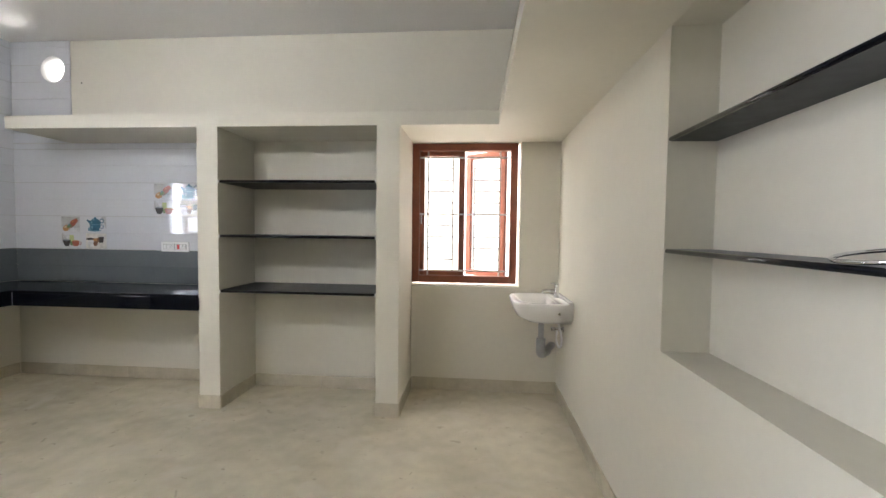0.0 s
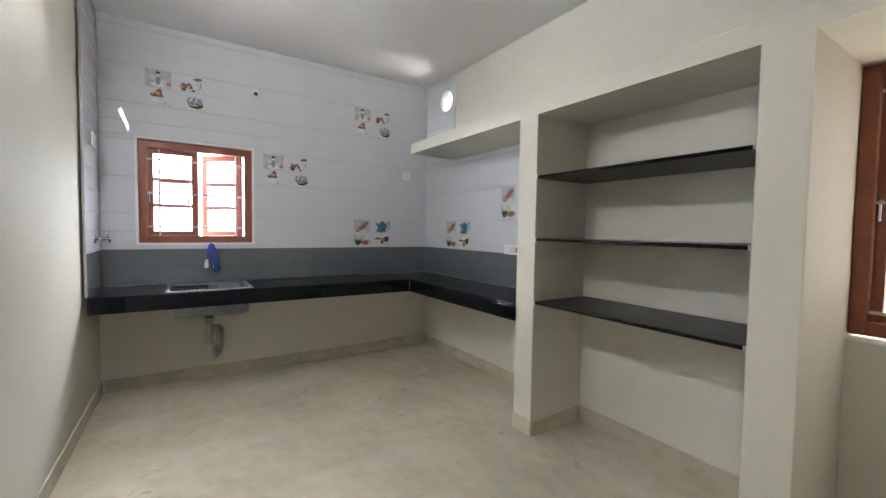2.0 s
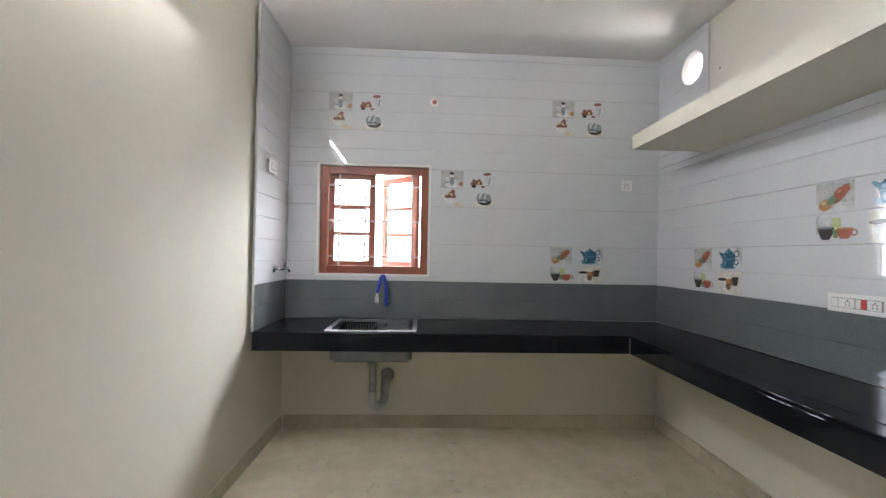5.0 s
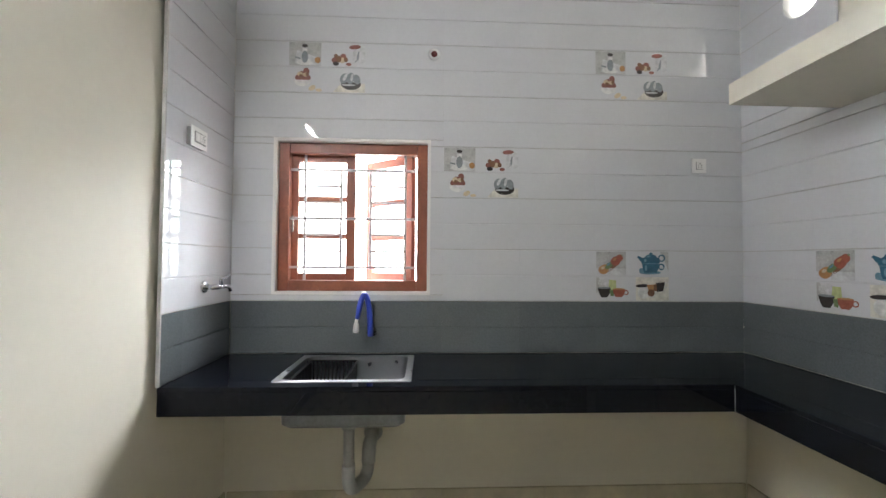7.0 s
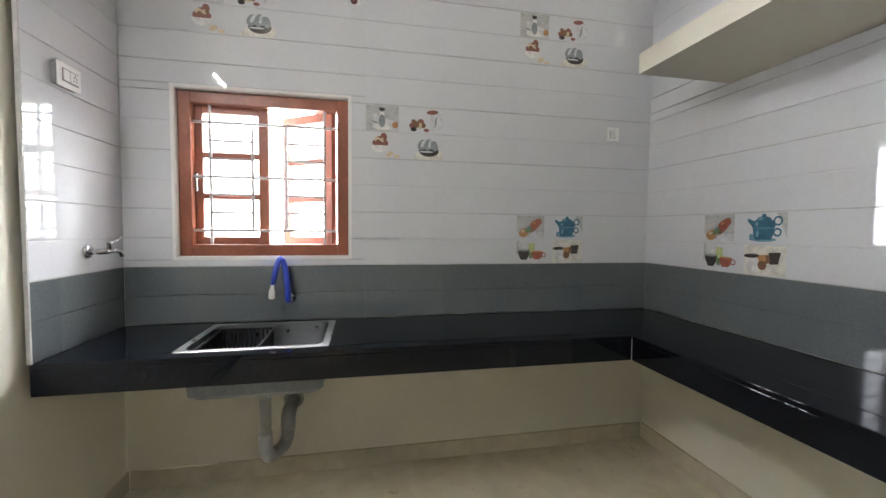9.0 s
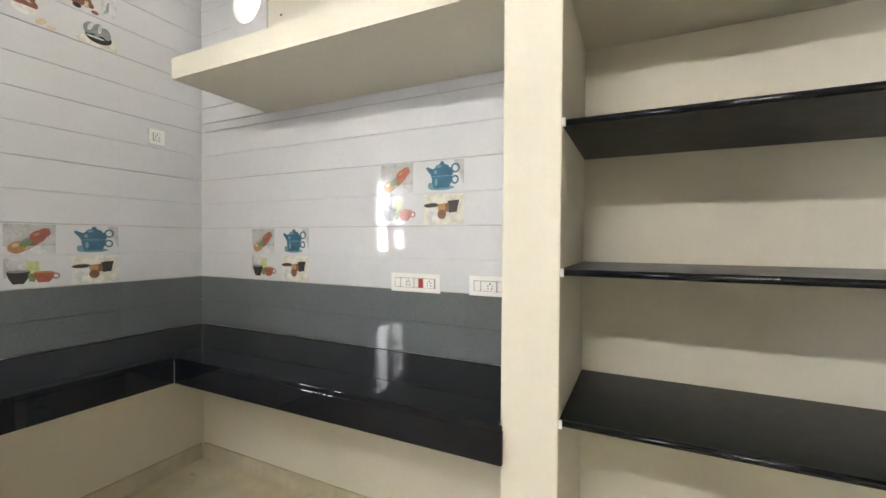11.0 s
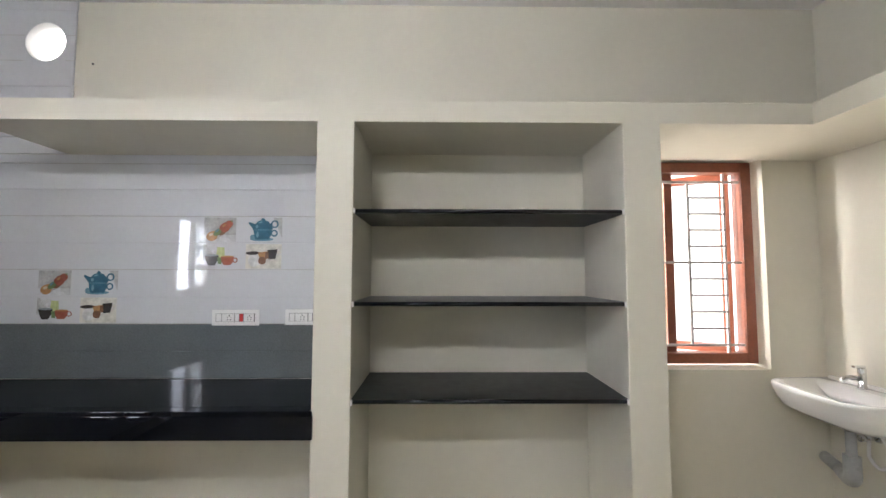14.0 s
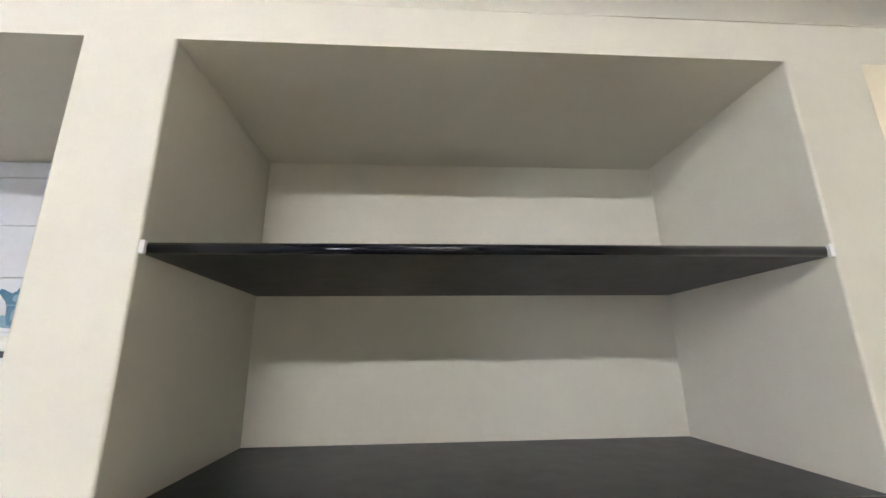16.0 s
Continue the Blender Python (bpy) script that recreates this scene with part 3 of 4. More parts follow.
def window(name, place, u0, u1, z0, z1, label, sash_bars, grille_z, shorts, us, place_open):
    """place(u0, u1, depth0, depth1, z0, z1, bevel): a box in the opening, depth running outwards from the frame's inner face."""
    w = thing(name, *place.base, label, "window")
    w["kind"] = "structure"
    fw = 0.062
    frame_bars(w, "window_frame", u0, u1, z0, z1, fw, 0.0, 0.085, place)
    mid = (u0 + u1) / 2
    # closed and open sash
    for side in (0, 1):
        a, b = (u0 + fw - 0.012, mid) if side == 0 else (0.0, (u1 - u0) / 2 - fw + 0.012)
        pl = place if side == 0 else place_open
        sw = 0.052
        z_lo, z_hi = z0 + fw - 0.012, z1 - fw + 0.012
        d0, d1 = (0.05, 0.088) if side == 0 else (0.0, 0.038)
        sash = part("sash", pl(a, a + sw, d0, d1, z_lo, z_hi, 0.003), WOOD, w, "" if side == 0 else "brown sash swung open outwards")
        for q in ((b - sw, b, z_lo, z_hi), (a + sw + 0.0004, b - sw - 0.0004, z_lo, z_lo + sw), (a + sw + 0.0004, b - sw - 0.0004, z_hi - sw, z_hi)):
            part("sash_rail", pl(q[0], q[1], d0, d1, q[2], q[3], 0.003), WOOD, sash)
        n = sash_bars
        for k in range(n):
            zc = z_lo + sw + (z_hi - z_lo - 2 * sw) * (k + 1) / (n + 1)
            part("glazing_bar", pl(a + sw, b - sw, d0 + 0.004, d1 - 0.004, zc - 0.016, zc + 0.016, 0.003), WOOD, sash)
        for k in range(n + 1):
            h = (z_hi - z_lo - 2 * sw) / (n + 1)
            g = part("pane", pl(a + sw - 0.005, b - sw + 0.005, d0 + 0.017, d0 + 0.021, z_lo + sw + h * k + (0.012 if k else 0), z_lo + sw + h * (k + 1) - (0.012 if k < n else 0), 0), GLASS, sash, "clear glass pane")
            g.visible_shadow = False
        if side == 0:
            part("sash_handle", pl(a + 0.018, a + 0.03, 0.03, 0.052, (z0 + z1) / 2 - 0.09, (z0 + z1) / 2 + 0.01, 0.004), CHROME, sash, "small steel pull handle")
    # grille
    r = 0.0072
    for z in grille_z:
        part("grille_bar", place(u0 + 0.035, u1 - 0.035, 0.018, 0.018 + 2 * r, z - r, z + r, 0.002), GRILLE, w)
    for a, b, zs in shorts:
        for u in (a, b):
            part("grille_bar", place(u - r, u + r, 0.0275, 0.0275 + 2 * r, us[0] if u in us[2] else grille_z[-1], us[1] if u in us[2] else grille_z[0], 0.002), GRILLE, w)
        for z in zs:
            part("grille_rung", place(a, b, 0.019, 0.019 + 1.4 * r, z - 0.8 * r, z + 0.8 * r, 0.001), RUNG, w)
    return w


def place_w1(a, b, d0, d1, c, d, bevel):
    return bm_box(a, b, 3.873 + d0, 3.873 + d1, c, d, bevel)
place_w1.base = (0.27, 3.873, 0.926)


def place_w2(a, b, d0, d1, c, d, bevel):
    return bm_box(-3.905 - d1, -3.905 - d0, a, b, c, d, bevel)
place_w2.base = (-3.905, 1.415, 1.228)


def swung(hinge, closed_dir, out_dir, angle):
    """Boxes of a sash that hangs on a hinge; u runs from the free edge to the hinge."""
    h, c, o = Vector(hinge), Vector(closed_dir), Vector(out_dir)
    away = math.cos(radians(angle)) * c + math.sin(radians(angle)) * o
    thick = Vector((0, 0, 1)).cross(away)
    if thick.dot(o) < 0 if angle < 90 else thick.dot(c) > 0:
        thick = -thick
    def place(a, b, d0, d1, z0, z1, bevel):
        bm = bm_box(a, b, d0, d1, z0, z1, bevel)
        for v in bm.verts:
            u, d, z = v.co
            p = h + away * (place.width - u) + thick * d
            v.co = (p.x, p.y, z)
        return bm
    return place


w1w = (0.735 + 0.184) / 2 - 0.05
open1 = swung((0.735 - 0.104, 3.873 + 0.045, 0), (-1, 0, 0), (0, 1, 0), 32)
open1.width = w1w
zs1 = [1.032, 1.528, 2.022]
step1 = (zs1[1] - zs1[0]) / 5
rungs1 = [zs1[0] + step1 * k for k in (1, 2, 3, 4)] + [zs1[1] + step1 * k for k in (1, 2, 3, 4)]
window("window_1", place_w1, -0.181, 0.735, 0.926, 2.140, "brown wooden window with steel grille, one sash open", 0, zs1[::-1],
       [(-0.045, 0.175, rungs1), (0.362, 0.584, rungs1)], (0.965, 2.09, (-0.045, 0.584)), open1)
F2 = (0.9795, 1.8505, 1.2285, 2.0995)   # outside of the west window's frame
open2 = swung((-3.905 - 0.05, F2[1] - 0.093, 0), (0, -1, 0), (-1, 0, 0), 37)
open2.width = (F2[1] - F2[0]) / 2 - 0.05
zs2 = [1.366, 1.655, 1.944]
rungs2 = [zs2[i] + (zs2[1] - zs2[0]) * k / 3 for i in (0, 1) for k in (1, 2)]
window("window_2", place_w2, *F2, "small brown wooden window with grille, one sash open", 2, zs2[::-1],
       [(1.125, 1.336, rungs2), (1.512, 1.718, rungs2)], (1.262, 2.06, (1.125, 1.718)), open2)
# white edging round the west window and the lining of its opening
EDGE = 0.015
trim = bmesh.new()
for a, b, c, d in ((W2[0] - EDGE, W2[0], W2[2] - EDGE, W2[3] + EDGE), (W2[1], W2[1] + EDGE, W2[2] - EDGE, W2[3] + EDGE), (W2[0], W2[1], W2[2] - EDGE, W2[2]), (W2[0], W2[1], W2[3], W2[3] + EDGE)):
    bm_box(WEST - 0.007, WEST + 0.003, a, b, c, d, bm=trim)
structure("trim", trim, CEILING, "white tile edging round the small window", "trim")
rev = bmesh.new()
for a, b, c, d in ((W2[0], F2[0], W2[2], W2[3]), (F2[1], W2[1], W2[2], W2[3]), (F2[0], F2[1], W2[2], F2[2]), (F2[0], F2[1], F2[3], W2[3])):
    bm_box(-4.07, WEST - 0.006, a, b, c, d, bm=rev)
structure("window_reveal", rev, CEILING, "white lined reveal of the small window", "reveal")

# ---- tube light ----
tl = thing("tube_light", -1.84, SOUTH, 2.54, "lit white tube light on the plain wall", "tube light")
part("batten", bm_box(-2.54, -1.34, SOUTH + 0.0005, SOUTH + 0.028, 2.565, 2.615, 0.006), WHITE_PLASTIC, tl)
part("tube", bm_tube([(-2.53, SOUTH + 0.036, 2.648), (-1.35, SOUTH + 0.036, 2.648)], 0.0145, 16), TUBE, tl, "glowing white tube")
for x in (-2.555, -1.35):
    part("lamp_holder", bm_box(x, x + 0.03, SOUTH + 0.0005, SOUTH + 0.052, 2.60, 2.668, 0.006), WHITE_PLASTIC, tl)

tl.matrix_basis = SKEW @ tl.matrix_basis

# ---- washbasin ----
wb = thing("washbasin", EAST, 3.46, 0.7, "white ceramic wall-hung washbasin in the corner", "washbasin")
def bm_basin():
    """Rounded bowl hung on the wall: stacked outlines from the underside up over the rim and down inside."""
    bm = bmesh.new()
    cy, hw, dp = 3.515, 0.285, 0.42
    def loop(k, z, inset=0.0, back=0.0, n=40, drop=0.0):
        out = []
        w, d = hw * k - inset, dp * k - inset
        for i in range(n + 1):
            a = math.pi * i / n
            c, s = math.cos(a), math.sin(a)
            px = math.copysign(abs(c) ** 0.42, c) * w
            py = s ** 0.42 * d
            out.append(bm.verts.new((EAST - 0.001 - back - max(py - back, 0), cy + px, z - drop * (py / dp))))
        return out
    loops = [loop(0.42, 0.70, back=0.0), loop(0.72, 0.712), loop(0.90, 0.752), loop(0.965, 0.80), loop(1.0, 0.845), loop(1.0, 0.862), loop(0.985, 0.868),
             loop(1.0, 0.866, 0.03, 0.10), loop(0.98, 0.85, 0.04, 0.105), loop(0.88, 0.812, 0.05, 0.115), loop(0.72, 0.79, 0.055, 0.13), loop(0.45, 0.782, 0.06, 0.14)]
    for a, b in zip(loops, loops[1:]):
        for k in range(len(a)):
            j = (k + 1) % len(a)
            f = bm.faces.new((a[k], a[j], b[j], b[k])); f.smooth = True
    bm.faces.new(loops[0][::-1]); bm.faces.new(loops[-1])
    return bm
part("basin", bm_basin(), CERAMIC, wb)
part("splash_lip", bm_box(EAST - 0.03, EAST - 0.0008, 3.25, 3.78, 0.862, 0.885, 0.008), CERAMIC, wb)
part("bolt_cover", bm_lathe([(0.001, -0.004), (0.008, -0.003), (0.009, 0), (0.001, 0)], (EAST - 0.10, 3.232, 0.80), "y", 12), CHROME, wb)
part("waste", bm_lathe([(0.001, 0.004), (0.028, 0.003), (0.03, -0.0), (0.001, -0.001)], (EAST - 0.22, 3.515, 0.7835), "z", 20), CHROME, wb)
bt = thing("basin_tap", EAST - 0.06, 3.55, 0.868, "small chrome pillar tap on the washbasin", "tap")
part("body", bm_lathe([(0.001, 0), (0.024, 0), (0.024, 0.006), (0.017, 0.012), (0.018, 0.098), (0.020, 0.104), (0.001, 0.106)], (EAST - 0.06, 3.555, 0.867), "z", 20), CHROME, bt)
part("spout", bm_tube([(EAST - 0.06, 3.555, 0.918), (EAST - 0.13, 3.555, 0.926), (EAST - 0.165, 3.555, 0.918), (EAST - 0.17, 3.555, 0.90)], [0.013, 0.012, 0.011, 0.011], 12), CHROME, bt)
part("lever", bm_box(EAST - 0.105, EAST - 0.045, 3.545, 3.565, 0.972, 0.986, 0.004), CHROME, bt)
bd = thing("basin_drain_pipe", EAST - 0.2, 3.515, 0.4, "grey plastic bottle-bend drain under the washbasin", "drain pipe")
part("collar", bm_lathe([(0.001, 0), (0.034, 0), (0.036, -0.02), (0.026, -0.03), (0.001, -0.03)], (EAST - 0.18, 3.515, 0.701), "z", 18), BLACK_PLASTIC, bd, "dark rubber collar")
part("downpipe", bm_tube([(EAST - 0.18, 3.515, 0.68), (EAST - 0.18, 3.515, 0.48)], 0.022, 16), PVC, bd)
part("bend", bm_tube([(EAST - 0.18, 3.515, 0.55), (EAST - 0.18, 3.515, 0.49)] + arc((EAST - 0.18, 3.515, 0.46), (EAST - 0.18, 3.515, 0.42), (EAST - 0.15, 3.57, 0.42)) + [(EAST - 0.11, 3.64, 0.42)], 0.036, 18), PVC, bd)
part("outlet", bm_tube([(EAST - 0.125, 3.61, 0.42), (EAST - 0.035, 3.825, 0.42)], 0.030, 16), PVC, bd)
av = thing("angle_valve", EAST, 3.55, 0.61, "chrome angle valve with a white hose under the washbasin", "valve")
part("flange", bm_lathe([(0.001, -0.01), (0.022, -0.008), (0.025, 0), (0.001, 0)], (EAST - 0.0008, 3.55, 0.62), "x", 16), CHROME, av)
part("body", bm_tube([(EAST - 0.003, 3.55, 0.62), (EAST - 0.075, 3.55, 0.62)], 0.011, 12), CHROME, av)
part("knob", bm_lathe([(0.001, -0.03), (0.016, -0.028), (0.016, 0), (0.001, 0)], (EAST - 0.07, 3.55, 0.62), "x", 14), CHROME, av)
part("hose", bm_tube([(EAST - 0.05, 3.55, 0.61), (EAST - 0.055, 3.55, 0.56)] + arc((EAST - 0.055, 3.55, 0.53), (EAST - 0.04, 3.52, 0.45), (EAST - 0.03, 3.48, 0.51)) + arc((EAST - 0.03, 3.47, 0.56), (EAST - 0.035, 3.46, 0.60), (EAST - 0.05, 3.52, 0.69)) + [(EAST - 0.06, 3.55, 0.74)], 0.0085, 10), WHITE_PLASTIC, av, "white flexible supply hose")

# ---- switches and fittings ----
def plate(name, place, w, h, label, group="switch plates"):
    """place(u0, u1, z0, z1, d0, d1, bevel): boxes on the wall round the plate's centre."""
    t = thing(name, *place.base, label, "switch plate", group)
    part("cover", place(-w / 2, w / 2, -h / 2, h / 2, 0, 0.009, 0.003), WHITE_PLASTIC, t)
    part("inner_frame", place(-w / 2 + 0.0225, w / 2 - 0.0225, -h / 2 + 0.0212, h / 2 - 0.0212, 0.0085, 0.0105, 0.0005), GREY_LINE, t)
    return t

def on_north(x, z):
    def place(a, b, c, d, e, f, bevel):
        return bm_box(x + a, x + b, TILE_N - f, TILE_N - e, z + c, z + d, bevel)
    place.base = (x, TILE_N, z)
    return place

def on_west(y, z):
    def place(a, b, c, d, e, f, bevel):
        return bm_box(WEST + e, WEST + f, y + a, y + b, z + c, z + d, bevel)
    place.base = (WEST, y, z)
    return place

def on_south(x, z):
    def place(a, b, c, d, e, f, bevel):
        return bm_box(x - b, x - a, SOUTH + 0.008 + e, SOUTH + 0.008 + f, z + c, z + d, bevel)
    place.base = (x, SOUTH, z)
    return place

def socket_holes(t, place, u, z=0.0):
    for du, dz, s in ((0, 0.011, 0.0032), (-0.009, 0.002, 0.0025), (0.009, 0.002, 0.0025), (-0.008, -0.010, 0.0025), (0.008, -0.010, 0.0025)):
        part("socket_hole", place(u + du - s, u + du + s, z + dz - s, z + dz + s, 0.0145, 0.0152, 0), BLACK_PLASTIC, t)

def module(t, place, u0, u1, name="rocker", material=WHITE_PLASTIC, h=0.021, label=""):
    return part(name, place(u0 + 0.001, u1 - 0.001, -h, h, 0.011, 0.0148, 0.0015), material, t, label)

def gang(place, red, label):
    t = plate("switch_plate", place, 0.262, 0.088, label)
    module(t, place, -0.105, -0.075)
    socket_holes(module(t, place, -0.074, -0.004, "socket"), place, -0.032)
    module(t, place, 0.0, 0.022, "fuse")
    module(t, place, 0.024, 0.045, "rocker", RED_PLASTIC if red else WHITE_PLASTIC, label="red indicator rocker" if red else "")
    socket_holes(module(t, place, 0.047, 0.105, "regulator"), place, 0.08)
    part("divider", place(-0.003, -0.001, -0.025, 0.025, 0.011, 0.0156, 0), GROUT, t)

gang(on_north(-2.303, 1.210), True, "white switch plate with sockets and red rocker")
gang(on_north(-1.897, 1.213), False, "white switch plate with sockets beside the pillar")
p = on_west(3.486, 1.992)
t = plate("switch_plate", p, 0.088, 0.088, "white single socket plate on the tiled wall"); socket_holes(module(t, p, -0.02, 0.02, "socket"), p, 0)
p = on_south(-3.467, 1.983)
t = thing("switch_plate", -3.467, SOUTH, 1.983, "white switch plate with socket on a raised box", "switch plate", "switch plates")
raised = lambda a, b, c, d, e, f, bevel: p(a, b, c, d, e + 0.022, f + 0.022, bevel)
# shade along the raised plate's edge is put into this box's dark grey
part("back_box", p(-0.061, 0.061, -0.042, 0.042, 0, 0.0225, 0.002), GREY_LINE, t, "back box coloured dark grey for its side shade")
part("cover", raised(-0.066, 0.066, -0.048, 0.048, 0, 0.009, 0.003), WHITE_PLASTIC, t)
part("inner_frame", raised(-0.047, 0.047, -0.026, 0.026, 0.0085, 0.0105, 0.0005), GREY_LINE, t)
module(t, raised, -0.045, -0.01); socket_holes(module(t, raised, -0.008, 0.045, "socket"), raised, 0.02)
pp = thing("capped_pipe", WEST, 1.884, 2.629, "white pipe stub with dark red plug in the tiles", "pipe stub")
part("flange", bm_lathe([(0.001, 0.006), (0.03, 0.006), (0.035, 0.0), (0.001, 0.0)], (WEST + 0.0005, 1.884, 2.629), "x", 24), WHITE_PLASTIC, pp)
part("plug", bm_lathe([(0.001, 0.012), (0.017, 0.011), (0.019, 0.006), (0.001, 0.005)], (WEST + 0.0005, 1.884, 2.629), "x", 20), DARK_RED, pp)
nail = new("wall_plug", mesh_of("wall_plug", bm_lathe([(0.001, -0.003), (0.006, -0.002), (0.007, 0), (0.001, 0)], (-3.19, NORTH - 0.0003, 2.675), "y", 12), BLACK_PLASTIC))
tagged(nail, "small dark plug in the painted wall", "wall plug")
vp = thing("vent_pipe", HOLE[0], 3.9, HOLE[1], "round white vent sleeve through the tiled wall", "vent")
part("sleeve", bm_lathe([(HOLE[2] - 0.001, 0), (HOLE[2] - 0.001, 0.268), (HOLE[2] - 0.006, 0.268), (HOLE[2] - 0.006, 0), (HOLE[2] - 0.001, 0)], (HOLE[0], TILE_N + 0.003, HOLE[1]), "y", 48), WHITE_PLASTIC, vp)

hook = new("ceiling_hook", mesh_of("ceiling_hook", bm_tube([(-2.6, 1.96, CEIL + 0.01), (-2.6, 1.96, CEIL - 0.022)] + arc((-2.6, 1.96, CEIL - 0.022), (-2.6, 1.96, CEIL - 0.05), (-2.58, 1.96, CEIL - 0.045), 5), 0.004, 8), STEEL))
tagged(hook, "small steel hook in the white ceiling", "hook")


# ---- wall tiles ----
def tile_mesh(name, w, h, grooved, material, depth=0.009):
    """A tile standing on its lower left corner, face towards -y, with a groove at mid height."""
    bm = bmesh.new()
    g, c = 0.0019, 0.0016
    bands = [(g, h / 2 - g), (h / 2 + g, h - g)] if grooved else [(g, h - g)]
    vg = 0.00008
    for z0, z1 in bands:
        back = [bm.verts.new(p) for p in ((vg, 0, z0), (w - vg, 0, z0), (w - vg, 0, z1), (vg, 0, z1))]
        front = [bm.verts.new(p) for p in ((vg, -depth + c, z0), (w - vg, -depth + c, z0), (w - vg, -depth + c, z1), (vg, -depth + c, z1))]
        face = [bm.verts.new(p) for p in ((vg, -depth, z0 + c), (w - vg, -depth, z0 + c), (w - vg, -depth, z1 - c), (vg, -depth, z1 - c))]
        for a, b in ((back, front), (front, face)):
            for k in range(4):
                bm.faces.new((a[k], a[(k + 1) % 4], b[(k + 1) % 4], b[k]))
        bm.faces.new(face)
    if grooved:
        bm_box(vg, w - vg, -0.0052, 0, h / 2 - g - 0.0002, h / 2 + g + 0.0002, bm=bm)
    return mesh_of(name, bm, material)


MESHES = {}
def tile(parent, m, w, h, grooved, material):
    key = (round(w, 4), round(h, 4), grooved, material.name)
    if key not in MESHES:
        MESHES[key] = tile_mesh("tile", w, h, grooved, material)
    ob = new("tile", MESHES[key])
    ob.parent = parent
    ob.matrix_basis = m
    return ob


def subtract(r, hole):
    """Rectangles left of r = (u0, u1, z0, z1) when hole is cut out."""
    u0, u1, z0, z1 = r
    a, b, c, d = hole
    if b <= u0 + 1e-4 or a >= u1 - 1e-4 or d <= z0 + 1e-4 or c >= z1 - 1e-4:
        return [r]
    out = []
    if c > z0: out.append((u0, u1, z0, c))
    if d < z1: out.append((u0, u1, d, z1))
    lo, hi = max(z0, c), min(z1, d)
    if a > u0: out.append((u0, a, lo, hi))
    if b < u1: out.append((b, u1, lo, hi))
    return [q for q in out if q[1] - q[0] > 0.004 and q[3] - q[2] > 0.004]


def tiled(name, to_world, width, start, top, holes, skip, label):
    """Tiles over a wall from the worktop up: u along the wall, 'start' the first joint."""
    backing = structure(name, bm_wall("y", -0.0045, 0, 0, width, TOP, top, holes), GROUT, label, "tiles")
    for v in backing.data.vertices:
        v.co = to_world @ v.co
    joints = [0.0]
    u = start
    while u < width - 0.003:
        if u > 0.003:
            joints.append(u)
        u += TW
    joints.append(width)
    row = 0
    z = TOP
    while z < top - 0.003:
        z1 = min(z + 2 * ROW, top)
        for u0, u1 in zip(joints, joints[1:]):
            if any(abs(u0 - a) < 0.05 and abs(z - b) < 0.05 for a, b in skip):
                continue
            cells = [(u0, u1, z, z1)]
            for hole in holes:
                cells = [q for c in cells for q in subtract(c, hole)]
            for a, b, c, d in cells:
                full = abs(d - c - 2 * ROW) < 1e-3
                if full:
                    tile(backing, to_world @ Matrix.Translation((a, 0, c)), b - a, d - c, True, GREY_TILE if row == 0 else WHITE_TILE)
                else:
                    mid = z + ROW
                    for lo, hi in ((c, min(d, mid)), (max(c, mid), d)):
                        if hi - lo > 0.004:
                            tile(backing, to_world @ Matrix.Translation((a, 0, lo)), b - a, hi - lo, False, GREY_TILE if row == 0 else WHITE_TILE)
        z += 2 * ROW
        row += 1
    return backing


# tile faces lie 9 mm in front of these planes
to_west = Matrix.Translation((WEST - 0.009, SOUTH + 0.009, 0)) @ Matrix.Rotation(radians(90), 4, "Z")
to_north = Matrix.Translation((WEST, TILE_N + 0.009, 0))
to_south = Matrix.Translation((-3.262, SOUTH - 0.001, 0)) @ Matrix.Rotation(radians(180), 4, "Z")
west_u = lambda y: y - SOUTH - 0.009
Z0 = TOP + 2 * ROW
west_start = (TILE_N - SOUTH - 0.009) % TW
west_decor = [(2.839, Z0, "teapot"), (1.931, Z0 + 4 * ROW, "bottle"), (1.023, Z0 + 8 * ROW, "bottle"), (2.839, Z0 + 8 * ROW, "bottle")]
north_decor = [(-3.412, Z0, "teapot"), (-2.504, Z0 + 2 * ROW, "teapot")]
tiled("wall_tiles_west", to_west, TILE_N - SOUTH - 0.009, west_start, CEIL - 0.001,
                 [(west_u(W2[0] - EDGE), west_u(W2[1] + EDGE), W2[2] - EDGE, W2[3] + EDGE)],
                 [(west_u(y), z) for y, z, _ in west_decor], "glossy white wall tiles over two slate grey courses")
tiled("wall_tiles_north", to_north, -1.7175 - WEST, TW, LOFT - 0.001, [], [(x - WEST, z) for x, z, _ in north_decor], "glossy white wall tiles over grey courses by the worktop")
tiled("wall_tiles_south", to_south, 0.606, 0.606 % TW, CEIL - 0.001, [], [], "narrow strip of white and grey side tiles")
structure("tile_edge", bm_box(-3.2618, -3.254, SOUTH - 0.006, SOUTH + 0.0085, TOP, CEIL - 0.001), GROUT, "grey edge of the side tiles", "trim")


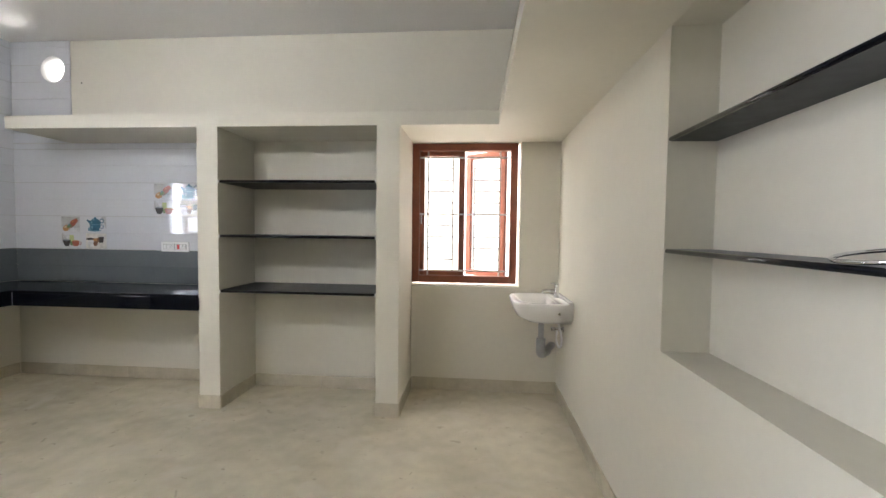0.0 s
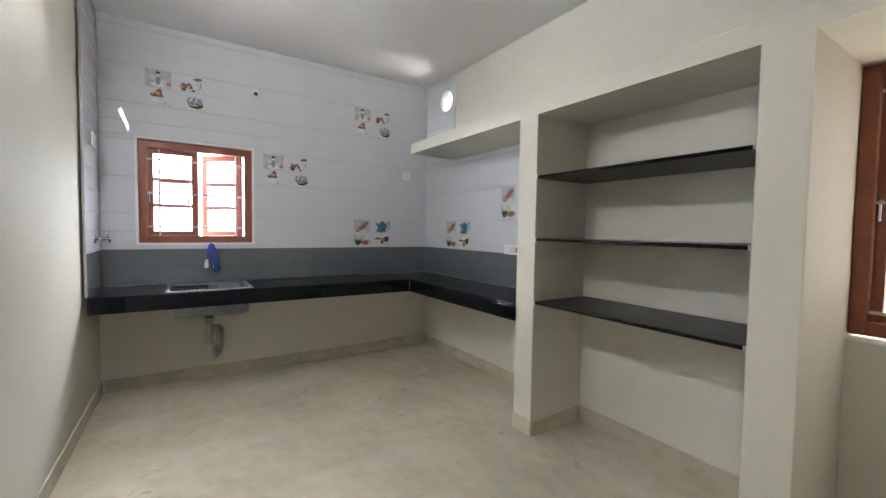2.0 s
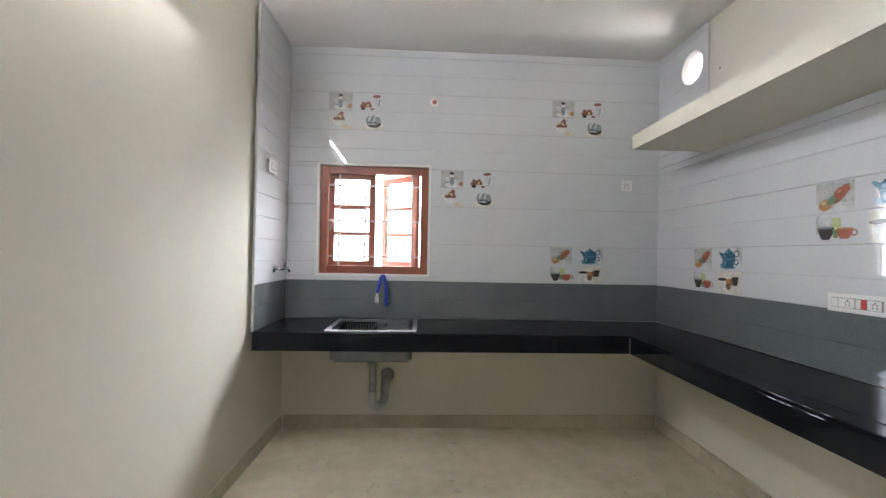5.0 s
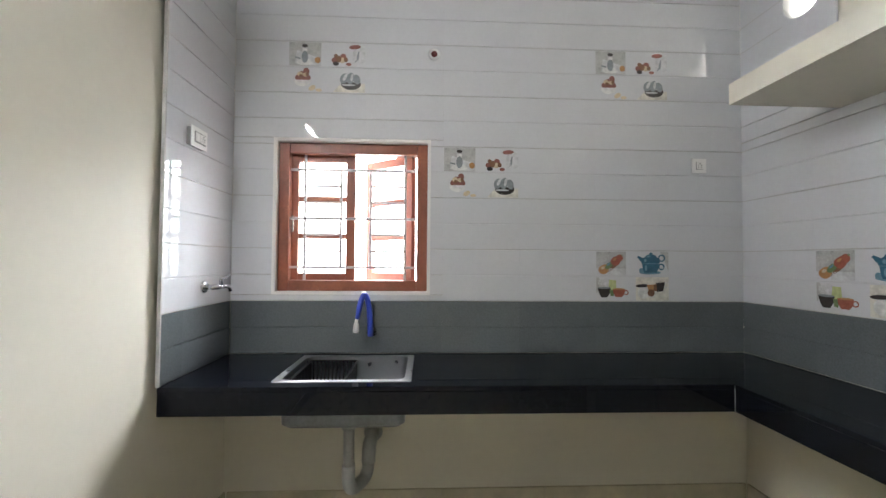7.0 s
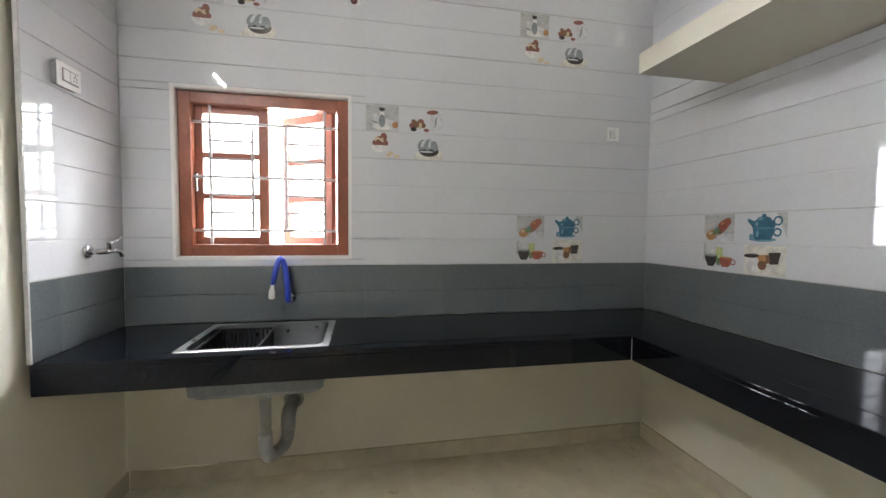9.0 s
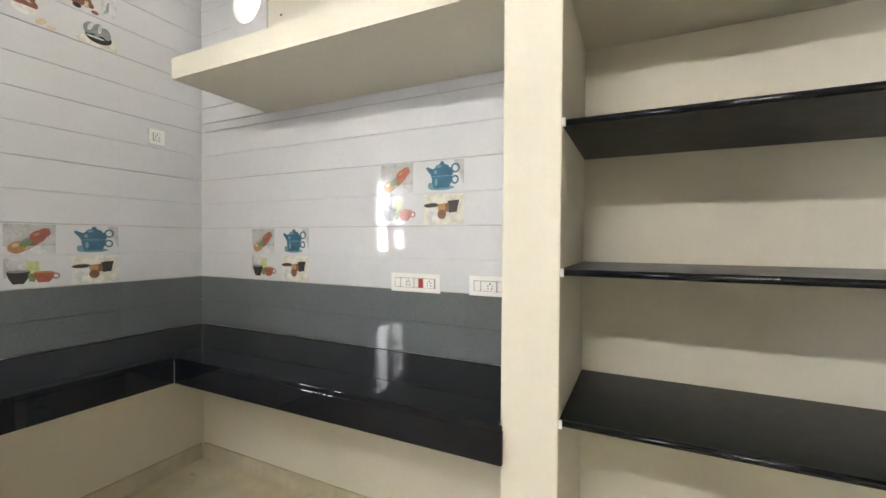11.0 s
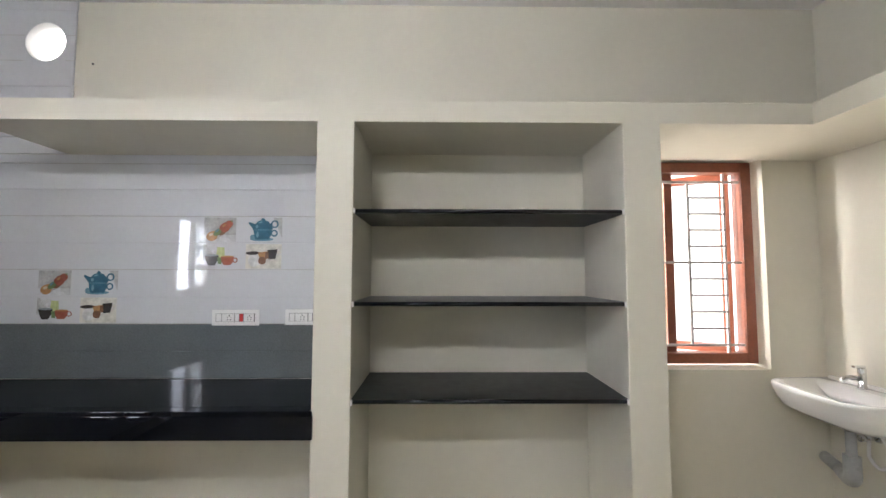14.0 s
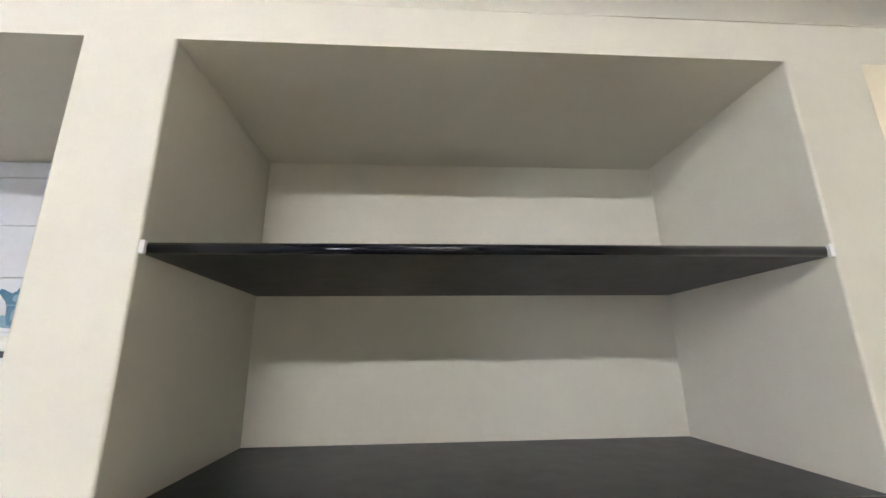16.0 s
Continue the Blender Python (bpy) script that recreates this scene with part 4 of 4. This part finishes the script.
def upper_strip():
    """The strip of tiles beside the loft's end, with the round vent through it."""
    backing = structure("wall_tiles_strip", bm_box(0, 0.583, 0, 0.0005, LOFT - 0.001, LOFT), GROUT, "white tiled strip with the round vent", "tiles")
    for v in backing.data.vertices:
        v.co = to_north @ v.co
    first = Z0 + 7 * ROW
    rows = [(LOFT, first)] + [(first + ROW * k, min(first + ROW * (k + 1), CEIL - 0.001)) for k in range(6) if first + ROW * k < CEIL - 0.02]
    x0, x1 = 0.0005, 0.5825
    za, zb = first + 2 * ROW, first + 5 * ROW
    for lo, hi in rows:
        for c in subtract((0, 0.583, lo, hi), (x0, x1, za, zb)):
            if c[3] - c[2] > 0.01:
                tile(backing, to_north @ Matrix.Translation((c[0], 0, c[2])), c[1] - c[0], c[3] - c[2], False, WHITE_TILE)
    bm = bm_round_hole(HOLE[0], HOLE[1], HOLE[2], WEST + x0 + 0.0005, WEST + x1 - 0.0005, za, zb, TILE_N, TILE_N + 0.009)
    part("vent_tile", bm, WHITE_TILE, backing)
    for k in (3, 4):
        z = first + k * ROW
        for a, b in ((0.001, HOLE[0] - WEST - HOLE[2] - 0.004), (HOLE[0] - WEST + HOLE[2] + 0.004, 0.582)):
            part("joint", bm_box(WEST + a, WEST + b, TILE_N - 0.0004, TILE_N + 0.002, z - 0.0018, z + 0.0018), GROUT, backing)
upper_strip()


# ---- printed picture tiles ----
def ink(name, colour, rough=0.12):
    return mat(name, colour, rough, vary=0.12, scale=30, grain=0.05, grain_scale=90, rough_vary=0.03)
INKS = dict(grey=ink("printed grey", (0.50, 0.50, 0.50)), pale=ink("printed pale cream", (0.74, 0.72, 0.65)), mist=ink("printed mist", (0.66, 0.67, 0.69)),
            teal=ink("printed teal", (0.045, 0.145, 0.225)), teal_light=ink("printed light teal", (0.17, 0.31, 0.40)), orange=ink("printed orange", (0.50, 0.27, 0.12)), red=ink("printed red", (0.36, 0.12, 0.08)),
            green=ink("printed green", (0.18, 0.25, 0.12)), lime=ink("printed lime", (0.55, 0.62, 0.30)), black=ink("printed black", (0.05, 0.045, 0.042)), brown=ink("printed brown", (0.23, 0.125, 0.075)),
            maroon=ink("printed maroon", (0.27, 0.12, 0.10)), slate=ink("printed slate", (0.28, 0.31, 0.33)), sand=ink("printed sand", (0.66, 0.55, 0.38)), white=ink("printed white", (0.78, 0.78, 0.77)))


def blob(bm, u, z, a, b, turn=0.0, lift=0.0, n=20, flat=None, wob=0.0):
    """A printed oval of half sizes a, b; flat cuts its top off at that share."""
    pts = []
    for k in range(n):
        t = 2 * math.pi * k / n
        w = 1 + wob * math.sin(3 * t + 5 * u)
        x, y = a * math.cos(t) * w, b * math.sin(t) * w
        if flat is not None:
            y = min(y, flat * b)
        c, s = math.cos(radians(turn)), math.sin(radians(turn))
        pts.append((u + c * x - s * y, z + s * x + c * y))
    bm.faces.new([bm.verts.new((p, -0.0094 - lift, q)) for p, q in pts])


def poly(bm, pts, lift=0.0):
    bm.faces.new([bm.verts.new((p, -0.0094 - lift, q)) for p, q in pts])


def loop_handle(bm, u, z, r, w, lift=0.0, n=16):
    a = [bm.verts.new((u + r * math.cos(2 * math.pi * k / n), -0.0094 - lift, z + r * math.sin(2 * math.pi * k / n))) for k in range(n)]
    b = [bm.verts.new((u + (r - w) * math.cos(2 * math.pi * k / n), -0.0094 - lift, z + (r - w) * math.sin(2 * math.pi * k / n))) for k in range(n)]
    for k in range(n):
        j = (k + 1) % n
        bm.faces.new((a[k], a[j], b[j], b[k]))


def prints(kind):
    """Print layers of one picture tile: ink name and a drawing."""
    H = ROW
    layers = []
    def lay(colour, draw):
        bm = bmesh.new()
        draw(bm)
        left = set(bm.verts)
        while left:                       # one mesh for each printed shape
            todo, seen = [left.pop()], set()
            while todo:
                v = todo.pop()
                seen.add(v)
                todo += [w for e in v.link_edges for w in e.verts if w not in seen]
            left -= seen
            one = bmesh.new()
            made = {v: one.verts.new(v.co) for v in seen}
            for f in {f for v in seen for f in v.link_faces}:
                one.faces.new([made[v] for v in f.verts])
            layers.append((colour, one))
        bm.free()
    rect = lambda a, b, c, d, lift=0.0: (lambda bm: poly(bm, [(a, c), (b, c), (b, d), (a, d)], lift))
    if kind == "teapot":
        lay("grey", rect(0.006, 0.186, H + 0.008, 2 * H - 0.006))
        lay("mist", rect(0.006, 0.186, H + 0.008, H + 0.045, 0.0001))
        lay("pale", lambda bm: (poly(bm, [(0.245, 0.006), (0.446, 0.006), (0.446, H - 0.006), (0.245, H - 0.006)])))
        lay("grey", lambda bm: (poly(bm, [(0.395, 2 * H - 0.006), (0.446, H + 0.03), (0.446, 2 * H - 0.006)]), poly(bm, [(0.006, 0.05), (0.06, 0.09), (0.02, H - 0.008), (0.006, H - 0.008)])))
        # a melon, a green gourd and a red pepper lying in a slanting row
        lay("brown", lambda bm: blob(bm, 0.098, H + 0.060, 0.072, 0.021, 38, 0.0001))
        lay("orange", lambda bm: (blob(bm, 0.052, H + 0.040, 0.034, 0.027, 30, 0.0002, wob=0.05), poly(bm, [(0.036, H + 0.014), (0.06, H + 0.012), (0.056, H + 0.03), (0.044, H + 0.03)], 0.0002)))
        lay("sand", lambda bm: blob(bm, 0.046, H + 0.048, 0.013, 0.008, 30, 0.0005))
        lay("green", lambda bm: (blob(bm, 0.083, H + 0.062, 0.016, 0.028, -48, 0.0003), blob(bm, 0.096, H + 0.072, 0.011, 0.025, -50, 0.0004)))
        lay("teal_light", lambda bm: blob(bm, 0.081, H + 0.070, 0.005, 0.013, -48, 0.0006))
        lay("red", lambda bm: (blob(bm, 0.124, H + 0.090, 0.032, 0.027, 38, 0.0005, wob=0.06), blob(bm, 0.146, H + 0.107, 0.022, 0.021, 30, 0.0005)))
        lay("orange", lambda bm: blob(bm, 0.118, H + 0.099, 0.012, 0.006, 38, 0.0007))
        lay("green", lambda bm: blob(bm, 0.161, H + 0.124, 0.006, 0.004, 50, 0.0007))
        # a stacked blue teapot on its saucer
        lay("teal_light", lambda bm: (blob(bm, 0.333, H + 0.022, 0.066, 0.011, 0, 0.0001), blob(bm, 0.28, H + 0.034, 0.014, 0.014, 30, 0.0001)))
        lay("teal", lambda bm: (poly(bm, [(0.296, H + 0.020), (0.372, H + 0.020), (0.384, H + 0.044), (0.388, H + 0.074), (0.284, H + 0.074), (0.288, H + 0.044)], 0.0003),
                                poly(bm, [(0.280, H + 0.076), (0.392, H + 0.076), (0.394, H + 0.098), (0.378, H + 0.113), (0.298, H + 0.113), (0.280, H + 0.098)], 0.0003),
                                poly(bm, [(0.254, H + 0.114), (0.262, H + 0.121), (0.296, H + 0.106), (0.286, H + 0.078), (0.270, H + 0.094)], 0.0004),
                                blob(bm, 0.338, H + 0.114, 0.036, 0.016, 0, 0.0005), blob(bm, 0.338, H + 0.133, 0.011, 0.009, 0, 0.0005),
                                loop_handle(bm, 0.404, H + 0.108, 0.022, 0.008, 0.0004), loop_handle(bm, 0.402, H + 0.056, 0.020, 0.008, 0.0004)))
        lay("teal_light", lambda bm: (blob(bm, 0.322, H + 0.118, 0.013, 0.005, 14, 0.0007), poly(bm, [(0.284, H + 0.0735), (0.388, H + 0.0735), (0.388, H + 0.0765), (0.284, H + 0.0765)], 0.0007), blob(bm, 0.308, H + 0.048, 0.007, 0.018, 0, 0.0006), blob(bm, 0.304, H + 0.094, 0.008, 0.010, 0, 0.0006)))
        lay("mist", lambda bm: blob(bm, 0.056, 0.110, 0.040, 0.030))
        # bowls and cups
        lay("lime", lambda bm: poly(bm, [(0.078, 0.070), (0.128, 0.070), (0.124, 0.126), (0.084, 0.128)], 0.0001))
        lay("black", lambda bm: poly(bm, [(0.014, 0.080), (0.094, 0.080), (0.088, 0.050), (0.072, 0.024), (0.036, 0.024), (0.022, 0.050)], 0.0002))
        lay("slate", lambda bm: blob(bm, 0.054, 0.081, 0.039, 0.006, 0, 0.0003))
        lay("green", lambda bm: poly(bm, [(0.086, 0.070), (0.114, 0.070), (0.110, 0.030), (0.090, 0.034)], 0.0003))
        lay("red", lambda bm: (poly(bm, [(0.106, 0.074), (0.180, 0.074), (0.174, 0.042), (0.160, 0.026), (0.122, 0.026), (0.110, 0.046)], 0.0004), loop_handle(bm, 0.186, 0.054, 0.015, 0.006, 0.0004)))
        lay("orange", lambda bm: blob(bm, 0.143, 0.074, 0.035, 0.005, 0, 0.0006))
        lay("white", lambda bm: (blob(bm, 0.292, 0.052, 0.034, 0.036, 0, 0.0002), loop_handle(bm, 0.432, 0.098, 0.018, 0.006, 0.0002)))
        lay("black", lambda bm: (blob(bm, 0.284, 0.094, 0.040, 0.010, 2, 0.0003), poly(bm, [(0.374, 0.058), (0.412, 0.062), (0.424, 0.116), (0.366, 0.112)], 0.0004)))
        lay("orange", lambda bm: poly(bm, [(0.312, 0.098), (0.372, 0.104), (0.362, 0.072), (0.346, 0.052), (0.326, 0.056)], 0.0003))
        lay("brown", lambda bm: (blob(bm, 0.338, 0.052, 0.022, 0.022, 0, 0.0005), poly(bm, [(0.352, 0.060), (0.374, 0.064), (0.372, 0.104), (0.356, 0.098)], 0.0005)))
    else:
        lay("grey", lambda bm: (poly(bm, [(0.006, H + 0.006), (0.19, H + 0.006), (0.19, 2 * H - 0.006), (0.006, 2 * H - 0.006)]), ))
        lay("mist", lambda bm: (poly(bm, [(0.04, H + 0.02), (0.19, H + 0.006), (0.19, H + 0.05), (0.05, H + 0.10)], 0.0001), poly(bm, [(0.385, H + 0.04), (0.446, H + 0.02), (0.446, 2 * H - 0.02), (0.43, 2 * H - 0.006)])))
        lay("white", lambda bm: (poly(bm, [(0.075, H + 0.03), (0.115, H + 0.03), (0.108, H + 0.11), (0.084, H + 0.11)], 0.0003), blob(bm, 0.095, H + 0.028, 0.048, 0.018, 0, 0.0002)))
        lay("slate", lambda bm: (blob(bm, 0.096, H + 0.06, 0.019, 0.036, 0, 0.0004), poly(bm, [(0.04, H + 0.052), (0.072, H + 0.045), (0.072, H + 0.054), (0.042, H + 0.06)], 0.0004), poly(bm, [(0.385, H + 0.03), (0.408, H + 0.05), (0.412, H + 0.10), (0.405, H + 0.10)], 0.0002)))
        lay("black", lambda bm: (blob(bm, 0.096, H + 0.125, 0.017, 0.010, 0, 0.0004), blob(bm, 0.276, H + 0.024, 0.018, 0.012, 0, 0.0004)))
        lay("orange", lambda bm: (blob(bm, 0.17, H + 0.042, 0.017, 0.018, 0, 0.0004), ))
        lay("maroon", lambda bm: (blob(bm, 0.268, H + 0.045, 0.018, 0.016, 0, 0.0003), blob(bm, 0.318, H + 0.068, 0.018, 0.016, 0, 0.0003), blob(bm, 0.35, H + 0.022, 0.016, 0.010, 0, 0.0003), blob(bm, 0.385, 2 * H - 0.026, 0.034, 0.013, 5, 0.0003),
                                  blob(bm, 0.062, 0.088, 0.020, 0.018, 0, 0.0003), blob(bm, 0.094, 0.094, 0.024, 0.022, 0, 0.0003), blob(bm, 0.116, 0.088, 0.016, 0.016, 0, 0.0003), blob(bm, 0.106, 0.126, 0.018, 0.020, 10, 0.0003), blob(bm, 0.080, 0.112, 0.016, 0.015, 0, 0.0003)))
        lay("brown", lambda bm: (blob(bm, 0.292, H + 0.052, 0.016, 0.020, 0, 0.0006), blob(bm, 0.275, H + 0.070, 0.012, 0.011, 0, 0.0006), blob(bm, 0.334, H + 0.048, 0.012, 0.014, 0, 0.0006), blob(bm, 0.074, 0.098, 0.010, 0.010, 0, 0.0007), blob(bm, 0.112, 0.108, 0.010, 0.012, 0, 0.0007)))
        lay("mist", lambda bm: poly(bm, [(0.372, H + 0.022), (0.402, H + 0.022), (0.398, H + 0.088), (0.388, H + 0.118), (0.380, H + 0.118), (0.374, H + 0.088)], 0.0002))
        lay("sand", lambda bm: (blob(bm, 0.312, H + 0.045, 0.024, 0.016, 0, 0.0005), blob(bm, 0.07, 0.108, 0.016, 0.014, 0, 0.0006), blob(bm, 0.14, 0.028, 0.022, 0.014, 30, 0.0004), blob(bm, 0.178, 0.016, 0.018, 0.009, 0, 0.0004), blob(bm, 0.10, 0.105, 0.014, 0.012, 0, 0.0006)))
        lay("white", lambda bm: (blob(bm, 0.085, 0.075, 0.05, 0.04, 0, 0.0004, flat=0.0), ))
        lay("pale", lambda bm: poly(bm, [(0.26, 0.006), (0.446, 0.006), (0.446, 0.06), (0.30, 0.05)]))
        lay("black", lambda bm: blob(bm, 0.365, 0.056, 0.058, 0.034, 0, 0.0003, flat=0.35))
        lay("slate", lambda bm: (blob(bm, 0.325, 0.088, 0.024, 0.032, -25, 0.0004), blob(bm, 0.362, 0.09, 0.022, 0.034, -10, 0.0004), blob(bm, 0.398, 0.084, 0.02, 0.03, 15, 0.0004)))
        lay("mist", lambda bm: (blob(bm, 0.33, 0.095, 0.009, 0.022, -25, 0.0005), blob(bm, 0.37, 0.096, 0.008, 0.022, -10, 0.0005), blob(bm, 0.35, 0.05, 0.04, 0.005, 0, 0.0005)))
    return [(c, mesh_of("print", bm, INKS[c])) for c, bm in layers]


PRINTS = {k: prints(k) for k in ("teapot", "bottle")}
DECOR = tile_mesh("picture_tile", TW, 2 * ROW, True, WHITE_TILE)
def decor(m, kind):
    ob = new("picture_tile", DECOR)
    ob.matrix_basis = m
    tagged(ob, "white wall tile printed with a teapot, fruit and cups" if kind == "teapot" else "white wall tile printed with bottles, fruit and baskets", "picture tile", "picture tiles")
    for colour, me in PRINTS[kind]:
        q = new("print", me)
        q.parent = ob
for y, z, kind in west_decor:
    u = west_start + TW * round((west_u(y) - west_start) / TW)
    decor(to_west @ Matrix.Translation((u, 0, z)), kind)
for x, z, kind in north_decor:
    decor(to_north @ Matrix.Translation((TW * round((x - WEST) / TW), 0, z)), kind)
